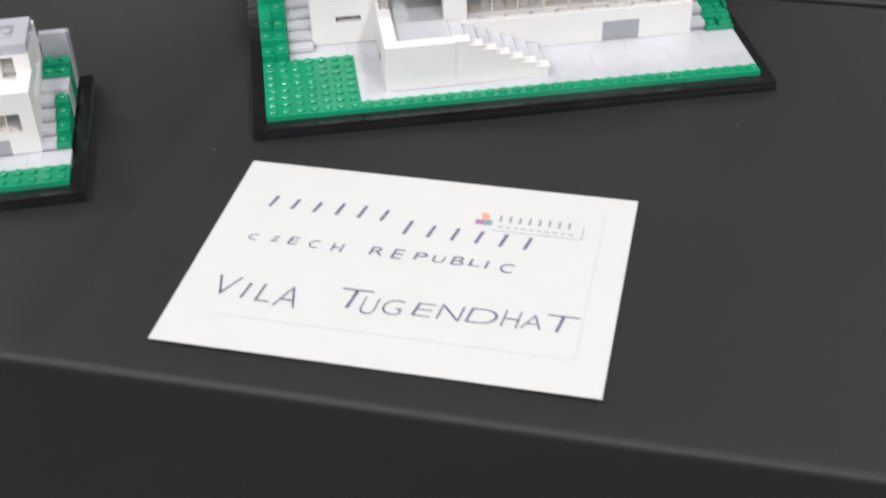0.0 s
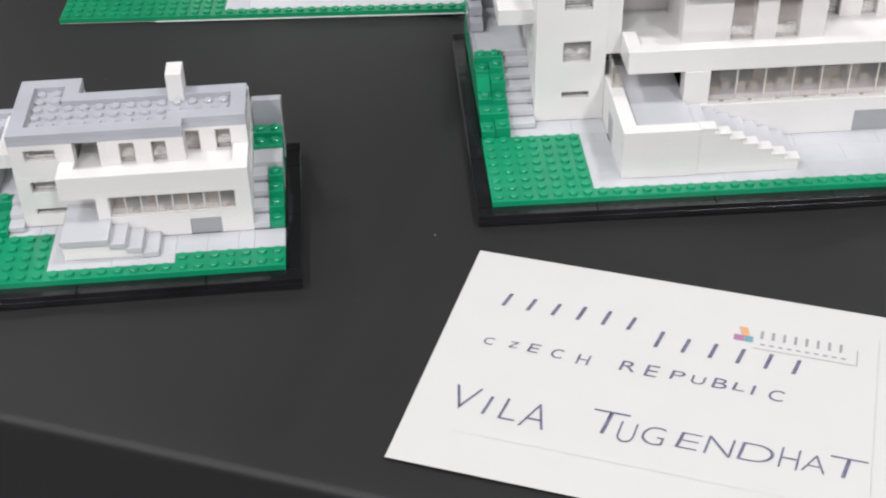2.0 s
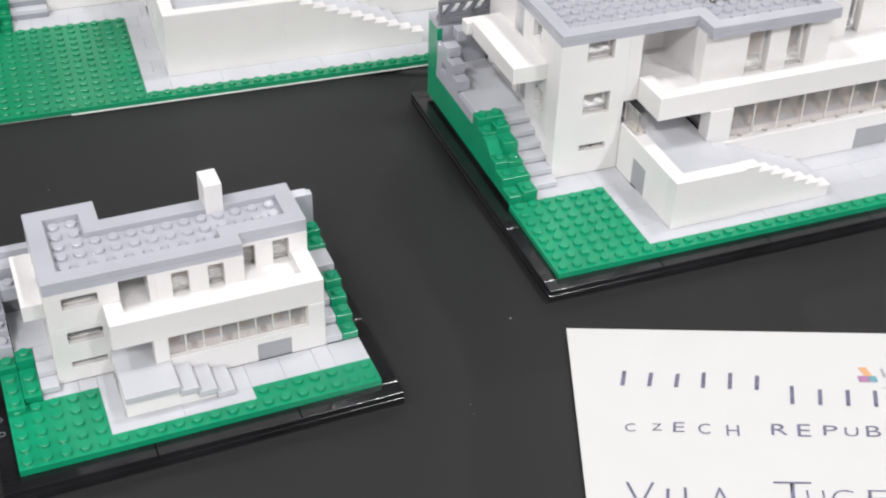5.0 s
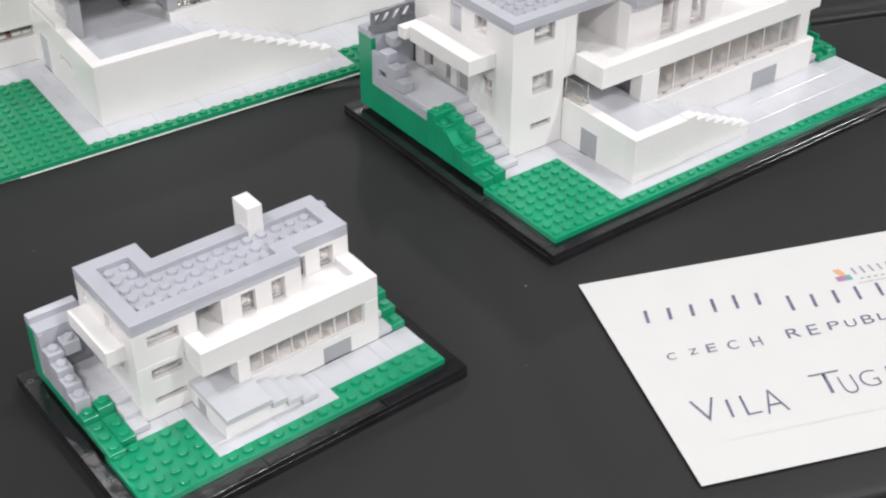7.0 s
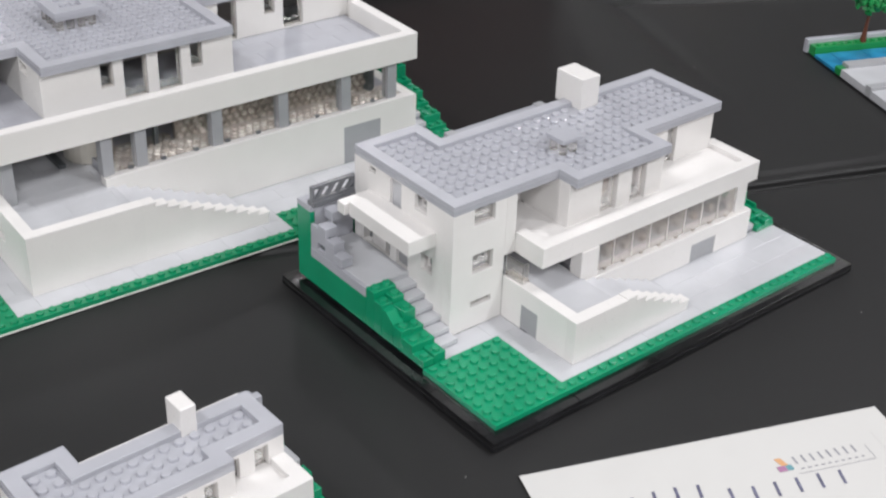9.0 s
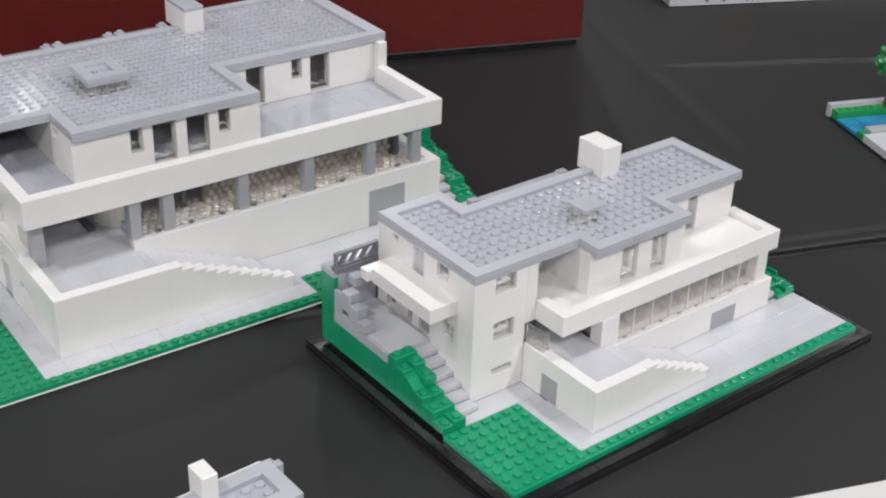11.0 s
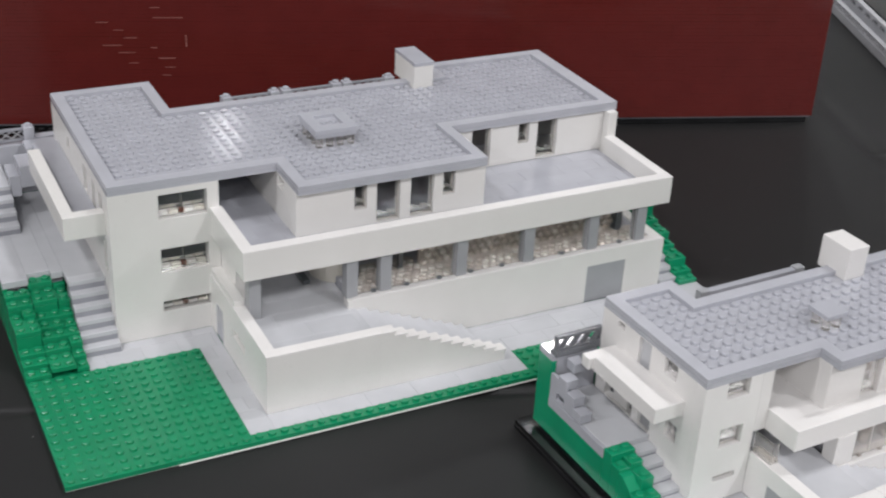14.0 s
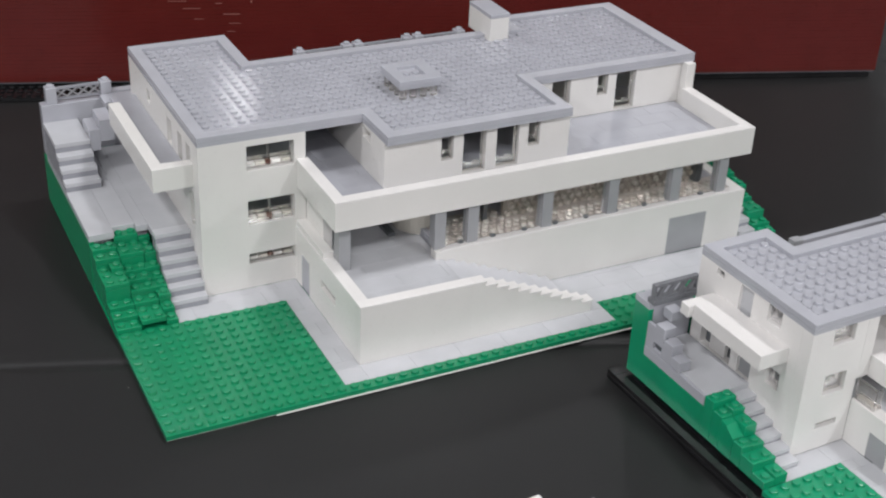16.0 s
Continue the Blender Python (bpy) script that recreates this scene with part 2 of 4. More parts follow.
def step(x0, x1, y0, y1, z0, z1, parent):
    """A stair step: a grey riser brick, coloured darker for its front shade, under a paler smooth tread tile."""
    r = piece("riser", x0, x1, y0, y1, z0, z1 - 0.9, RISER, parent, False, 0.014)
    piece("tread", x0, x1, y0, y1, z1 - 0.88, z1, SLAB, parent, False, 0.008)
    return r


def thing(name, label, category, m, group=""):
    ob = new(name)
    ob.empty_display_size = 0.02
    ob.matrix_basis = m
    return tagged(ob, label, category, group)


def at(x, y, turn=0.0, z=0.0):
    """A pose on the table from studs and degrees."""
    return pose(x * ST, y * ST, TOP + z, 0, 0, turn)


def window(parent, axis, u0, u1, z0, z1, b, inward, frame_mat, pane_mat, muntins=1, sill=True, bar=0.10):
    """A frame with panes set back into a wall's opening; inward is +1 or -1 along the wall's depth."""
    f0, f1 = sorted((b + 0.35 * inward, b + 0.6 * inward))
    p0, p1 = sorted((b + 0.44 * inward, b + 0.50 * inward))

    def put(bm, ua, ub, za, zb, ba, bb):
        if axis == "x":
            box(bm, ua, ub, ba, bb, za, zb)
        else:
            box(bm, ba, bb, ua, ub, za, zb)
    w = new("window", None)
    w.empty_display_size = 0.005
    w.parent = parent
    bm = bmesh.new()
    zb = bar * ST / PL
    put(bm, u0, u1, z0, z0 + zb, f0, f1)
    put(bm, u0, u1, z1 - zb, z1, f0, f1)
    put(bm, u0, u0 + bar, z0 + zb, z1 - zb, f0, f1)
    put(bm, u1 - bar, u1, z0 + zb, z1 - zb, f0, f1)
    for k in range(muntins):
        c = u0 + (u1 - u0) * (k + 1) / (muntins + 1)
        put(bm, c - bar / 2, c + bar / 2, z0 + zb, z1 - zb, f0, f1)
    part("window_frame", bm, frame_mat, w)
    bm = bmesh.new()
    put(bm, u0 + bar, u1 - bar, z0 + zb, z1 - zb, p0, p1)
    pane = part("pane", bm, pane_mat, w)
    pane.visible_shadow = False
    if sill:
        s0, s1 = sorted((b + 0.62 * inward, b + 0.98 * inward))
        bm = bmesh.new()
        put(bm, u0 + 0.02, u1 - 0.02, z0 + 0.02, z0 + 0.9, s0, s1)
        n = max(1, int(round(u1 - u0)))
        for k in range(n):
            c = u0 + (k + 0.5) * (u1 - u0) / n
            if axis == "x":
                stud(bm, c, (s0 + s1) / 2, z0 + 0.9, 8)
            else:
                stud(bm, (s0 + s1) / 2, c, z0 + 0.9, 8)
        part("window_sill", bm, SMOKE, w)
    return w


def roof(parent, cells, z, keep_out=(), lip=()):
    """A flat roof from rectangles (x0, x1, y0, y1) on the stud grid: a plate, a raised rim of tiles one stud wide, studs inside."""
    def inside(x, y):
        return any(a < x < b and c < y < d for a, b, c, d in cells)
    x0, x1 = min(c[0] for c in cells), max(c[1] for c in cells)
    y0, y1 = min(c[2] for c in cells), max(c[3] for c in cells)
    knob = bmesh.new()
    nx, ny = int(round(x1 - x0)), int(round(y1 - y0))
    edge = {}
    for i in range(nx):
        for j in range(ny):
            x, y = x0 + i + 0.5, y0 + j + 0.5
            if inside(x, y):
                edge[i, j] = any(not inside(x + u, y + v) for u in (-1, 0, 1) for v in (-1, 0, 1))
    rim = [(x0 + i, x0 + i + 1, y0 + j, y0 + j + 1, z - 1, z) for (i, j), e in edge.items() if e]
    slab = [(a, b, c, d, z - 2, z - 1) for a, b, c, d in (*cells, *lip)]
    rim += [(a, b, c, d, z - 1, z) for a, b, c, d in lip]
    for (i, j), e in edge.items():
        x, y = x0 + i + 0.5, y0 + j + 0.5
        if not e and not any(a < x < b and c < y < d for a, b, c, d in keep_out):
            stud(knob, x, y, z - 1)
    r = part("roof", boxes(*slab), GREY, parent, "light grey flat roof of studded plates with a tile rim")
    part("roof_rim", boxes(*rim), RIM, r, "", 0.00015)
    tagged(part("roof_studs", knob, GREY, r), kind="stuff")
    return r


def studded(name, rects, z0, z1, material, parent, label="", skip=None):
    bm = bmesh.new()
    for a, b, c, d in rects:
        box(bm, a, b, c, d, z0, z1)
        studs(bm, a, b, c, d, z1, skip)
    return part(name, bm, material, parent, label)


def paving(parent, x0, x1, y0, y1, z, long_x=True, length=4, rng=None, material=None):
    """Smooth tiles laid in rows of two studs depth with staggered joints."""
    rng = rng or random.Random(3)
    j = y0
    row = 0
    while j < y1 - 0.01:
        d = min(2.0, y1 - j)
        i = x0
        first = length if row % 2 else length / 2
        while i < x1 - 0.01:
            w = min(first, x1 - i)
            piece("tile", i, i + w, j, j + d, z - 1 + 0.002, z - rng.random() * 0.015, material or TILE, parent, False, 0.005)
            i += w
            first = length
        j += d
        row += 1


def lattice(parent, x0, x1, y, z0, z1, material):
    """A low railing panel: two rails with slanted bars between them, each a piece of its own."""
    r = part("railing", boxes((x0, x1, y - 0.15, y + 0.15, z0, z0 + 0.5)), material, parent, "dark lattice railing panel")
    part("top_rail", boxes((x0, x1, y - 0.15, y + 0.15, z1 - 0.5, z1)), material, r)
    n = max(2, int(round((x1 - x0) * 1.0)))
    wide = (x1 - x0) / n
    for k in range(n):
        for s in (1, -1):
            bm = bmesh.new()
            a = (x0 + k * wide, z0 + 0.5) if s > 0 else (x0 + (k + 1) * wide, z0 + 0.5)
            c = (x0 + (k + 1) * wide, z1 - 0.5) if s > 0 else (x0 + k * wide, z1 - 0.5)
            ring = []
            for yy in (y - 0.1 + 0.02 * s, y + 0.1 + 0.02 * s):
                for (px, pz), dx in ((a, -0.09), (a, 0.09), (c, 0.09), (c, -0.09)):
                    ring.append(bm.verts.new(((px + dx) * ST, yy * ST, pz * PL)))
            f, g = ring[:4], ring[4:]
            bm.faces.new(f)
            bm.faces.new(g[::-1])
            for q in range(4):
                bm.faces.new((f[q], f[(q + 1) % 4], g[(q + 1) % 4], g[q]))
            part("lattice_bar", bm, MIDGREY, r)
    return r


def hill(parent, x0, x1, y0, y1, z0, rise, seed, wide=2):
    """A slope of stacked green bricks and plates, each a piece of its own with studs."""
    rng = random.Random(seed)
    rows = int(round(y1 - y0))
    for j in range(rows):
        x = x0
        while x < x1 - 0.01:
            w = min(rng.choice((1, wide, wide)), x1 - x)
            top = z0 + max(1, round(rise * (j + 0.6) / rows + rng.choice((-1, 0, 0, 1))))
            piece("brick", x, x + w, y0 + j, y0 + j + 1, z0, top, GREEN, parent, True, 0.012)
            x += w


# ---- setting: hall, lamps, table, cloth ----
def setting():
    def flat(name, x0, x1, y0, y1, z0, z1, material, label):
        bm = bmesh.new()
        bmesh.ops.create_cube(bm, size=1, matrix=Matrix.LocRotScale(((x0 + x1) / 2, (y0 + y1) / 2, (z0 + z1) / 2), None,
                                                                   (x1 - x0, y1 - y0, z1 - z0)))
        ob = new(name, mesh_of(name, bm, material))
        return tagged(ob, label, "setting", kind="structure")
    flat("floor", -9, 9, -9, 9, -0.1, 0, FLOOR, "grey painted hall floor")
    flat("ceiling", -9.2, 9.2, -9.2, 9.2, 4.6, 4.7, HALL, "pale hall ceiling")
    flat("wall_west", -9.2, -9, -9, 9, 0, 4.6, HALL, "pale plain hall wall")
    flat("wall_east", 9, 9.2, -9, 9, 0, 4.6, HALL, "pale plain hall wall")
    flat("wall_south", -9.2, 9.2, -9.2, -9, 0, 4.6, HALL, "pale plain hall wall")
    flat("wall_north", -9.2, 9.2, 9, 9.2, 0, 4.6, HALL, "pale plain hall wall")


setting()


def ceiling_lamps():
    """Rows of compact lamps, some inferred from glints, some unseen and added as fill; those over the aisle in front of
    the table burn brightest.
    """
    first = None
    for y, share, across in AISLES:
        for x in across:
            m = pose(x, y, 4.52)
            if first is None:
                first = tagged(new("ceiling_lamp"), "compact white high-bay ceiling lamp, inferred or added as fill", "lamp", "ceiling lamps")
                first.matrix_basis = m
                bm = bmesh.new()
                bmesh.ops.create_cube(bm, size=1, matrix=Matrix.LocRotScale((0, 0, 0.05), None, (0.42, 0.7, 0.05)))
                part("housing", bm, HALL, first)
                for s in (-1, 1):
                    bm = bmesh.new()
                    bmesh.ops.create_cube(bm, size=1, matrix=Matrix.LocRotScale((0, 0.33 * s, 0.0), None, (0.4, 0.03, 0.05)))
                    part("end_cap", bm, HALL, first)
            else:
                copy_thing(first, m)
            d = bpy.data.lights.new("lamp_or_fill_light", "AREA")
            d.shape, d.size, d.size_y = ("RECTANGLE", 0.34, 0.6) if share > 0.75 else ("RECTANGLE", 0.2, 0.34)
            d.energy = LAMP_POWER * share * (1.25 if x < -4 else 1.06 if x < 0 else 0.90 if x < 4 else 0.82)
            d.color = (0.985, 0.98, 1.0)
            new("lamp_or_fill_light", d).matrix_basis = pose(x, y, 4.50)


LAMP_POWER = 46.5
ROW = (-6.0, -2.2, 1.6, 5.4)
# the lamps at x -6.9, -3.1, -4.9 and 8.0 are unseen, added as fill
AISLES = ((-6.2, 1.9, ROW), (-3.4, 2.5, ROW), (0.2, 1.2, ROW), (3.75, 1.1, (-6.9, -3.1)), (3.6, 0.08, (0.72,)), (3.45, 0.05, (5.9,)), (5.25, 0.07, (1.13,)), (5.1, 0.7, (3.5,)),
          (8.5, 0.11, (2.74,)), (8.45, 0.76, (-4.9, 8.0)))
ceiling_lamps()

TABLE_TURN = -20.6


def table_cloth():
    """The table and its black cloth, which falls over the front edge with a rounded turn and soft folds."""
    root = thing("exhibition_table", "long exhibition table under a black cloth", "table", at(0, 0, TABLE_TURN))
    front, back, left, right = -26.2 * ST, 1.30, -1.5, 1.9
    bm = bmesh.new()
    bmesh.ops.create_cube(bm, size=1, matrix=Matrix.LocRotScale(((left + right) / 2, (front + back) / 2, -0.027), None,
                                                               (right - left - 0.06, back - front - 0.06, 0.03)))
    part("tabletop", bm, HALL, root)
    for sx in (left + 0.12, right - 0.12):
        for sy in (front + 0.45, back - 0.12):
            bm = bmesh.new()
            bmesh.ops.create_cube(bm, size=1, matrix=Matrix.LocRotScale((sx, sy, -0.391), None, (0.04, 0.04, 0.698)))
            part("leg", bm, STEEL, root)
    cl = thing("tablecloth", "creased black cloth spread over the table, falling over its front", "tablecloth", at(0, 0, TABLE_TURN))
    bm = bmesh.new()
    nx = 260
    seam = 27.9 * ST
    ys = sorted({back - (back - front) * k / 80 for k in range(80)} | {seam + 0.003 * k for k in range(-8, 9)} | {0.57 + 0.003 * k for k in range(-10, 11)}, reverse=True)
    xs = sorted({left + (right - left) * k / nx for k in range(nx + 1)} | {0.34 + 0.004 * k for k in range(-9, 10)} | {-0.045 + 0.005 * k for k in range(-7, 8)})
    prof = [(y, 0.0) for y in ys]
    r = 0.005
    for k in range(7):
        a = k / 6 * math.pi / 2
        prof.append((front + r - r * math.sin(a), -r + r * math.cos(a) - 1e-5))
    for k in range(1, 40):
        prof.append((front, -r - 0.70 * k / 39))
    rows = []
    for x in xs:
        row = []
        for y, z in prof:
            if z == 0.0:
                s = y - seam - 0.003 * noise.noise(Vector((x * 6, 0, 1)))
                h = -0.0090 * math.exp(-((s + 0.002) / 0.0032) ** 2) * (0.8 + 0.35 * noise.noise(Vector((x * 3, 4, 1)))) * min(1.0, max(0.25, 0.5 + 4 * x))
                tuck = -0.9 * h
                h -= 0.0045 * math.exp(-((s - 0.014) / 0.004) ** 2) * max(0.0, noise.noise(Vector((x * 4, 9, 1))) + 0.2)
                far = y - 0.585 + 0.14 * (x - 0.38)
                crease = 0.0078 * math.exp(-(far / 0.0038) ** 2) * min(1.0, max(0.0, (x - 0.33) * 9)) * (0.7 + 0.6 * noise.noise(Vector((x * 7, 2, 3))))
                h -= crease
                tuck += 0.9 * crease
                h -= 0.0028 * math.exp(-((x - 0.34 - 0.004 * noise.noise(Vector((y * 5, 1, 8)))) / 0.010) ** 2) * min(1.0, max(0.0, (y - 0.30) * 5))
                h -= 0.0012 * math.exp(-((x + 0.045 - 0.006 * noise.noise(Vector((y * 6, 3, 8)))) / 0.012) ** 2)
                h += 0.0006 * noise.noise(Vector((x * 9, y * 9, 0.3))) - 0.0006
                row.append(bm.verts.new((x, y + tuck, max(-0.0113, min(h, -0.00002)))))
            else:
                t = min(1.0, max(0.0, -z / 0.5))
                w = 0.030 * t * noise.noise(Vector((x * 5.0, 0.7 * t, 2.0))) + 0.012 * t * math.sin(x * 23 + 2 * noise.noise(Vector((x * 2, 0, 5))))
                row.append(bm.verts.new((x, y + 0.07 * t + w, z - 0.0004)))
        rows.append(row)
    for a, b in zip(rows, rows[1:]):
        for k in range(len(a) - 1):
            bm.faces.new((a[k], a[k + 1], b[k + 1], b[k]))
    for f in bm.faces:
        f.smooth = True
    part("cloth", bm, CLOTH, cl, "matt black woven cloth")


table_cloth()


def base(root, w, d):
    """A black plinth: a plate under all and a border of smooth tiles."""
    part("base_plate", boxes((-1, w + 1, -1, d + 1, 0, 1.0)), BLACK, root, "glossy black plinth plate", 0.0002)
    part("ground_plate", boxes((0, w, 0, d, 1.01, 1.98)), BLACK, root)
    for y in (-1, d):
        i = -1
        while i < w + 1:
            n = min(8, w + 1 - i)
            piece("border_tile", i, i + n, y, y + 1, 1.0, 2.0, BLACK, root)
            i += n
    for x in (-1, w):
        j = 0
        while j < d:
            n = min(6, d - j)
            piece("border_tile", x, x + 1, j, j + n, 1.0, 2.0, BLACK, root)
            j += n


def chimney(root, x0, x1, y0, y1, z0, z1, material, cap=None):
    c = part("chimney", boxes((x0, x1, y0, y1, z0, z1)), material, root, "plain white chimney block", 0.0003)
    if cap:
        part("chimney_cap", boxes((x0 - 0.02, x1 + 0.02, y0 - 0.02, y1 + 0.02, z1, z1 + 1)), cap, c, "grey tile cap", 0.0003)


def stair_wall(root, x0, y0, y1, z_top, n, z0, material, run=1.0, foot=1.0):
    """A parapet that falls in small crisp steps."""
    drop = (z_top - z0 - foot) / n
    bm = bmesh.new()
    top = [(x0, z0), (x0 + n * run, z0)]
    for k in reversed(range(n)):
        zt = z_top - drop * (k + 0.35)
        top += [(x0 + (k + 1) * run, zt), (x0 + k * run, zt + 0.12)]
    v = [[bm.verts.new((x * ST, y * ST, z * PL)) for x, z in top] for y in (y0, y1)]
    q = len(top)
    bm.faces.new(v[0])
    bm.faces.new(v[1][::-1])
    for k in range(q):
        bm.faces.new((v[0][k], v[1][k], v[1][(k + 1) % q], v[0][(k + 1) % q]))
    part("stair_parapet", bm, material, root, "white stepped stair parapet")
    for k in range(n):
        zt = z_top - drop * (k + 0.35)
        piece("wall_cap", x0 + k * run, x0 + (k + 1) * run + 0.12, y0 - 0.03, y1 + 0.03, zt + 0.13, zt + 0.5, WHITE, root, False, 0.0)


def slab(x0, x1, outline):
    """A panel of even thickness along x, cut to an outline of (y, z)."""
    bm = bmesh.new()
    a, b = ([bm.verts.new((x * ST, y * ST, z * PL)) for y, z in outline] for x in (x0, x1))
    bm.faces.new(a)
    bm.faces.new(b[::-1])
    for k in range(len(a)):
        q = (k + 1) % len(a)
        bm.faces.new((a[k], b[k], b[q], a[q]))
    return bm


def slanted(x0, x1, y0, y1, z0, z1, width):
    """A bar that leans from x0 at its foot to x1 at its head."""
    bm = bmesh.new()
    rings = [[bm.verts.new((x * ST, y * ST, z * PL)) for x, z in ((x0, z0), (x0 + width, z0), (x1 + width, z1), (x1, z1))] for y in (y0, y1)]
    f, g = rings
    bm.faces.new(f)
    bm.faces.new(g[::-1])
    for q in range(4):
        bm.faces.new((f[q], f[(q + 1) % 4], g[(q + 1) % 4], g[q]))
    return bm


def clear_panels(root, x0, x1, y, z0, z1, pitch=1.0):
    """A row of clear panel bricks: a thin front and a fin at each joint, every panel a piece of its own."""
    n = int(round((x1 - x0) / pitch))
    wide = (x1 - x0) / n
    for k in range(n):
        a = x0 + wide * k
        part("clear_panel", boxes((a + 0.05, a + wide - 0.05, y, y + 0.06, z0, z1)), FROST, root)
        part("panel_joint", boxes((a - 0.04, a + 0.04, y - 0.02, y + 0.12, z0, z1)), JOINT, root)


def block(root, rows, material=None):
    """Studded bricks (x0, x1, y0, y1, z0, z1), each a piece of its own."""
    for r in rows:
        piece("brick", *r, material or GREEN, root, True, 0.012)


# ---- the small model ----
def small_model():
    s = thing("small_villa_model", "small white toy-brick villa model on a black plinth", "toy model", at(S_X, S_Y, S_TURN), "villa models")
    base(s, 20, 14)
    studded("lawn", [(0, 5, 1, 5), (0, 20, 0, 1), (13, 20, 1, 2)], 2, 3, GREEN, s, "green studded lawn plates")
    rng = random.Random(5)
    for a, b, c, d in ((5, 9, 1, 2), (9, 13, 1, 2), (5, 6, 2, 6), (12, 13, 2, 4), (13, 15, 2, 4), (15, 17, 2, 4), (17, 18, 2, 4), (18, 20, 2, 4),
                       (6, 12, 2, 4), (2, 4, 5, 6), (4, 5, 5, 6)):
        piece("tile", a, b, c, d, 2, 3 - rng.random() * 0.02, TILE, s, False, 0.006)
    for y in (13.93, 4.7, 3.54):
        bm = bmesh.new()
        rims = [[bm.verts.new(((-0.5 + r * math.cos(a)) * ST, (y + r * math.sin(a)) * ST, h * PL)) for a in (math.pi * q / 8 for q in range(16))]
                for r, h in ((0.20, 2.0), (0.19, 2.06), (0.13, 2.06), (0.12, 2.0))]
        for a, b in zip(rims, rims[1:]):
            for q in range(16):
                bm.faces.new((a[q], a[(q + 1) % 16], b[(q + 1) % 16], b[q]))
        part("pin_mark", bm, DARK, s, "small round moulding mark")
    walls("wall", WHITE, s, "",
          pierced("x", 3, 6, 6, 7, 3, 12.5, [(3.9, 5.85, 5.4, 6.4), (3.9, 5.85, 9.6, 11.6)]),
          pierced("x", 3, 7, 6, 7, 12.5, 18.5, [(3.9, 5.85, 15.6, 17.5)]),
          pierced("y", 7, 13, 3, 4, 3, 18.5, [(7.5, 8.3, 9.6, 11.6), (8.6, 9.4, 15.4, 18), (11.6, 12.1, 16.6, 17.8)]),
          pierced("x", 9, 18, 4, 5, 3, 11, [(9, 17, 7.3, 11), (13.95, 15.95, 3, 6.0)]),
          (17, 18, 5, 11, 3, 11), (4, 18, 11, 12, 3, 18.5), (8.2, 9, 4, 5, 3, 11), (6, 9, 6, 6.9, 3, 11), (4, 7, 12, 13, 3, 18.5), (5.9, 6, 7, 11, 3, 18.5))
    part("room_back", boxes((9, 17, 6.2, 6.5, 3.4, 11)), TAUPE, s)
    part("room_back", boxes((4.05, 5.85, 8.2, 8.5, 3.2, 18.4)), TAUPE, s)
    for u0, u1, z0, z1 in ((7.5, 8.3, 9.6, 11.6), (8.6, 9.4, 15.4, 18), (11.6, 12.1, 16.6, 17.8)):
        window(s, "y", u0, u1, z0, z1, 3, 1, CLEAR, CLEAR, 0, False)
    part("storey_floor", boxes((9.05, 17, 5.01, 6.18, 6.4, 7.28), (6.2, 17, 6.9, 11, 6.4, 7.28)), GREY, s)
    part("balcony", boxes((6, 18, 4, 6, 11, 14.0), (6, 18, 4, 5, 14.0, 15.2), (6, 7, 5, 6, 14.0, 15.2), (17, 18, 5, 7, 14.0, 15.2),
                          (7, 18, 6, 9, 12.5, 14.0)), WHITE, s, "white balcony with a plain low parapet", 0.0002)
    walls("upper_wall", WHITE, s, "",
          pierced("x", 9, 14, 6, 7, 14, 18.5, [(9.9, 10.85, 14, 17.9), (11.95, 12.85, 14, 17.9)]), (13, 14, 7, 8, 14, 18.5),
          pierced("x", 14, 18, 7, 8, 14, 18.5, [(14.0, 14.9, 14, 17.9), (15.95, 16.9, 14, 17.9)]),
          (17, 18, 8, 11, 14, 18.5), (8.6, 9, 6, 9, 14, 18.5), (7, 8.6, 8.6, 9, 14, 18.5), (16.9, 17, 8, 8.9, 14, 18.5))
    part("room_back", boxes((9, 13, 7.5, 7.8, 14, 18.5)), SAND, s)
    part("room_back", boxes((14, 16.9, 8.6, 8.9, 14, 18.5)), SAND, s)
    for u0, u1, z0, z1, b in ((3.9, 5.85, 5.4, 6.4, 6), (3.9, 5.85, 9.6, 11.6, 6), (3.9, 5.85, 15.6, 17.5, 6), (9.9, 10.85, 14, 17.9, 6), (11.95, 12.85, 14, 17.9, 6),
                              (14.05, 14.9, 14, 17.9, 7), (15.95, 16.9, 14, 17.9, 7)):
        window(s, "x", u0, u1, z0, z1, b, 1, PANEL, CLEAR, 0, True, 0.1)
    clear_panels(s, 9.0, 17.0, 4.3, 7.35, 10.95)
    for k in range(8):
        part("window_foot", boxes((9.35 + k, 9.65 + k, 4.42, 4.7, 7.32, 7.9) if k % 2 else (9.2 + k, 9.8 + k, 5.3, 5.9, 7.32, 9.4)), TAUPE if k % 2 else SAND, s)
    part("garage_door", boxes((13.95, 15.95, 4.06, 4.6, 3, 6.0)), MIDGREY, s, "plain grey garage door")
    roof(s, [(3, 7, 6, 13), (3, 14, 6, 11), (3, 18, 7, 11)], 20.5, keep_out=[(12.8, 13.8, 9.6, 12)])
    chimney(s, 12.9, 13.95, 9.9, 11.6, 19.4, 24.4, WHITE)
    # terrace and its steps
    part("terrace", boxes((6.01, 9, 2.0, 6, 3, 6.0)), WHITE, s, "white terrace block", 0.00015)
    piece("tile", 6, 9, 1.7, 4, 6.0, 7.0, SLAB, s, False, 0.006)
    piece("tile", 6, 9, 4, 6, 6.0, 7.0, SLAB, s, False, 0.006)
    part("door", boxes((5.96, 6.0, 4.2, 5.0, 3, 5.6)), MIDGREY, s)
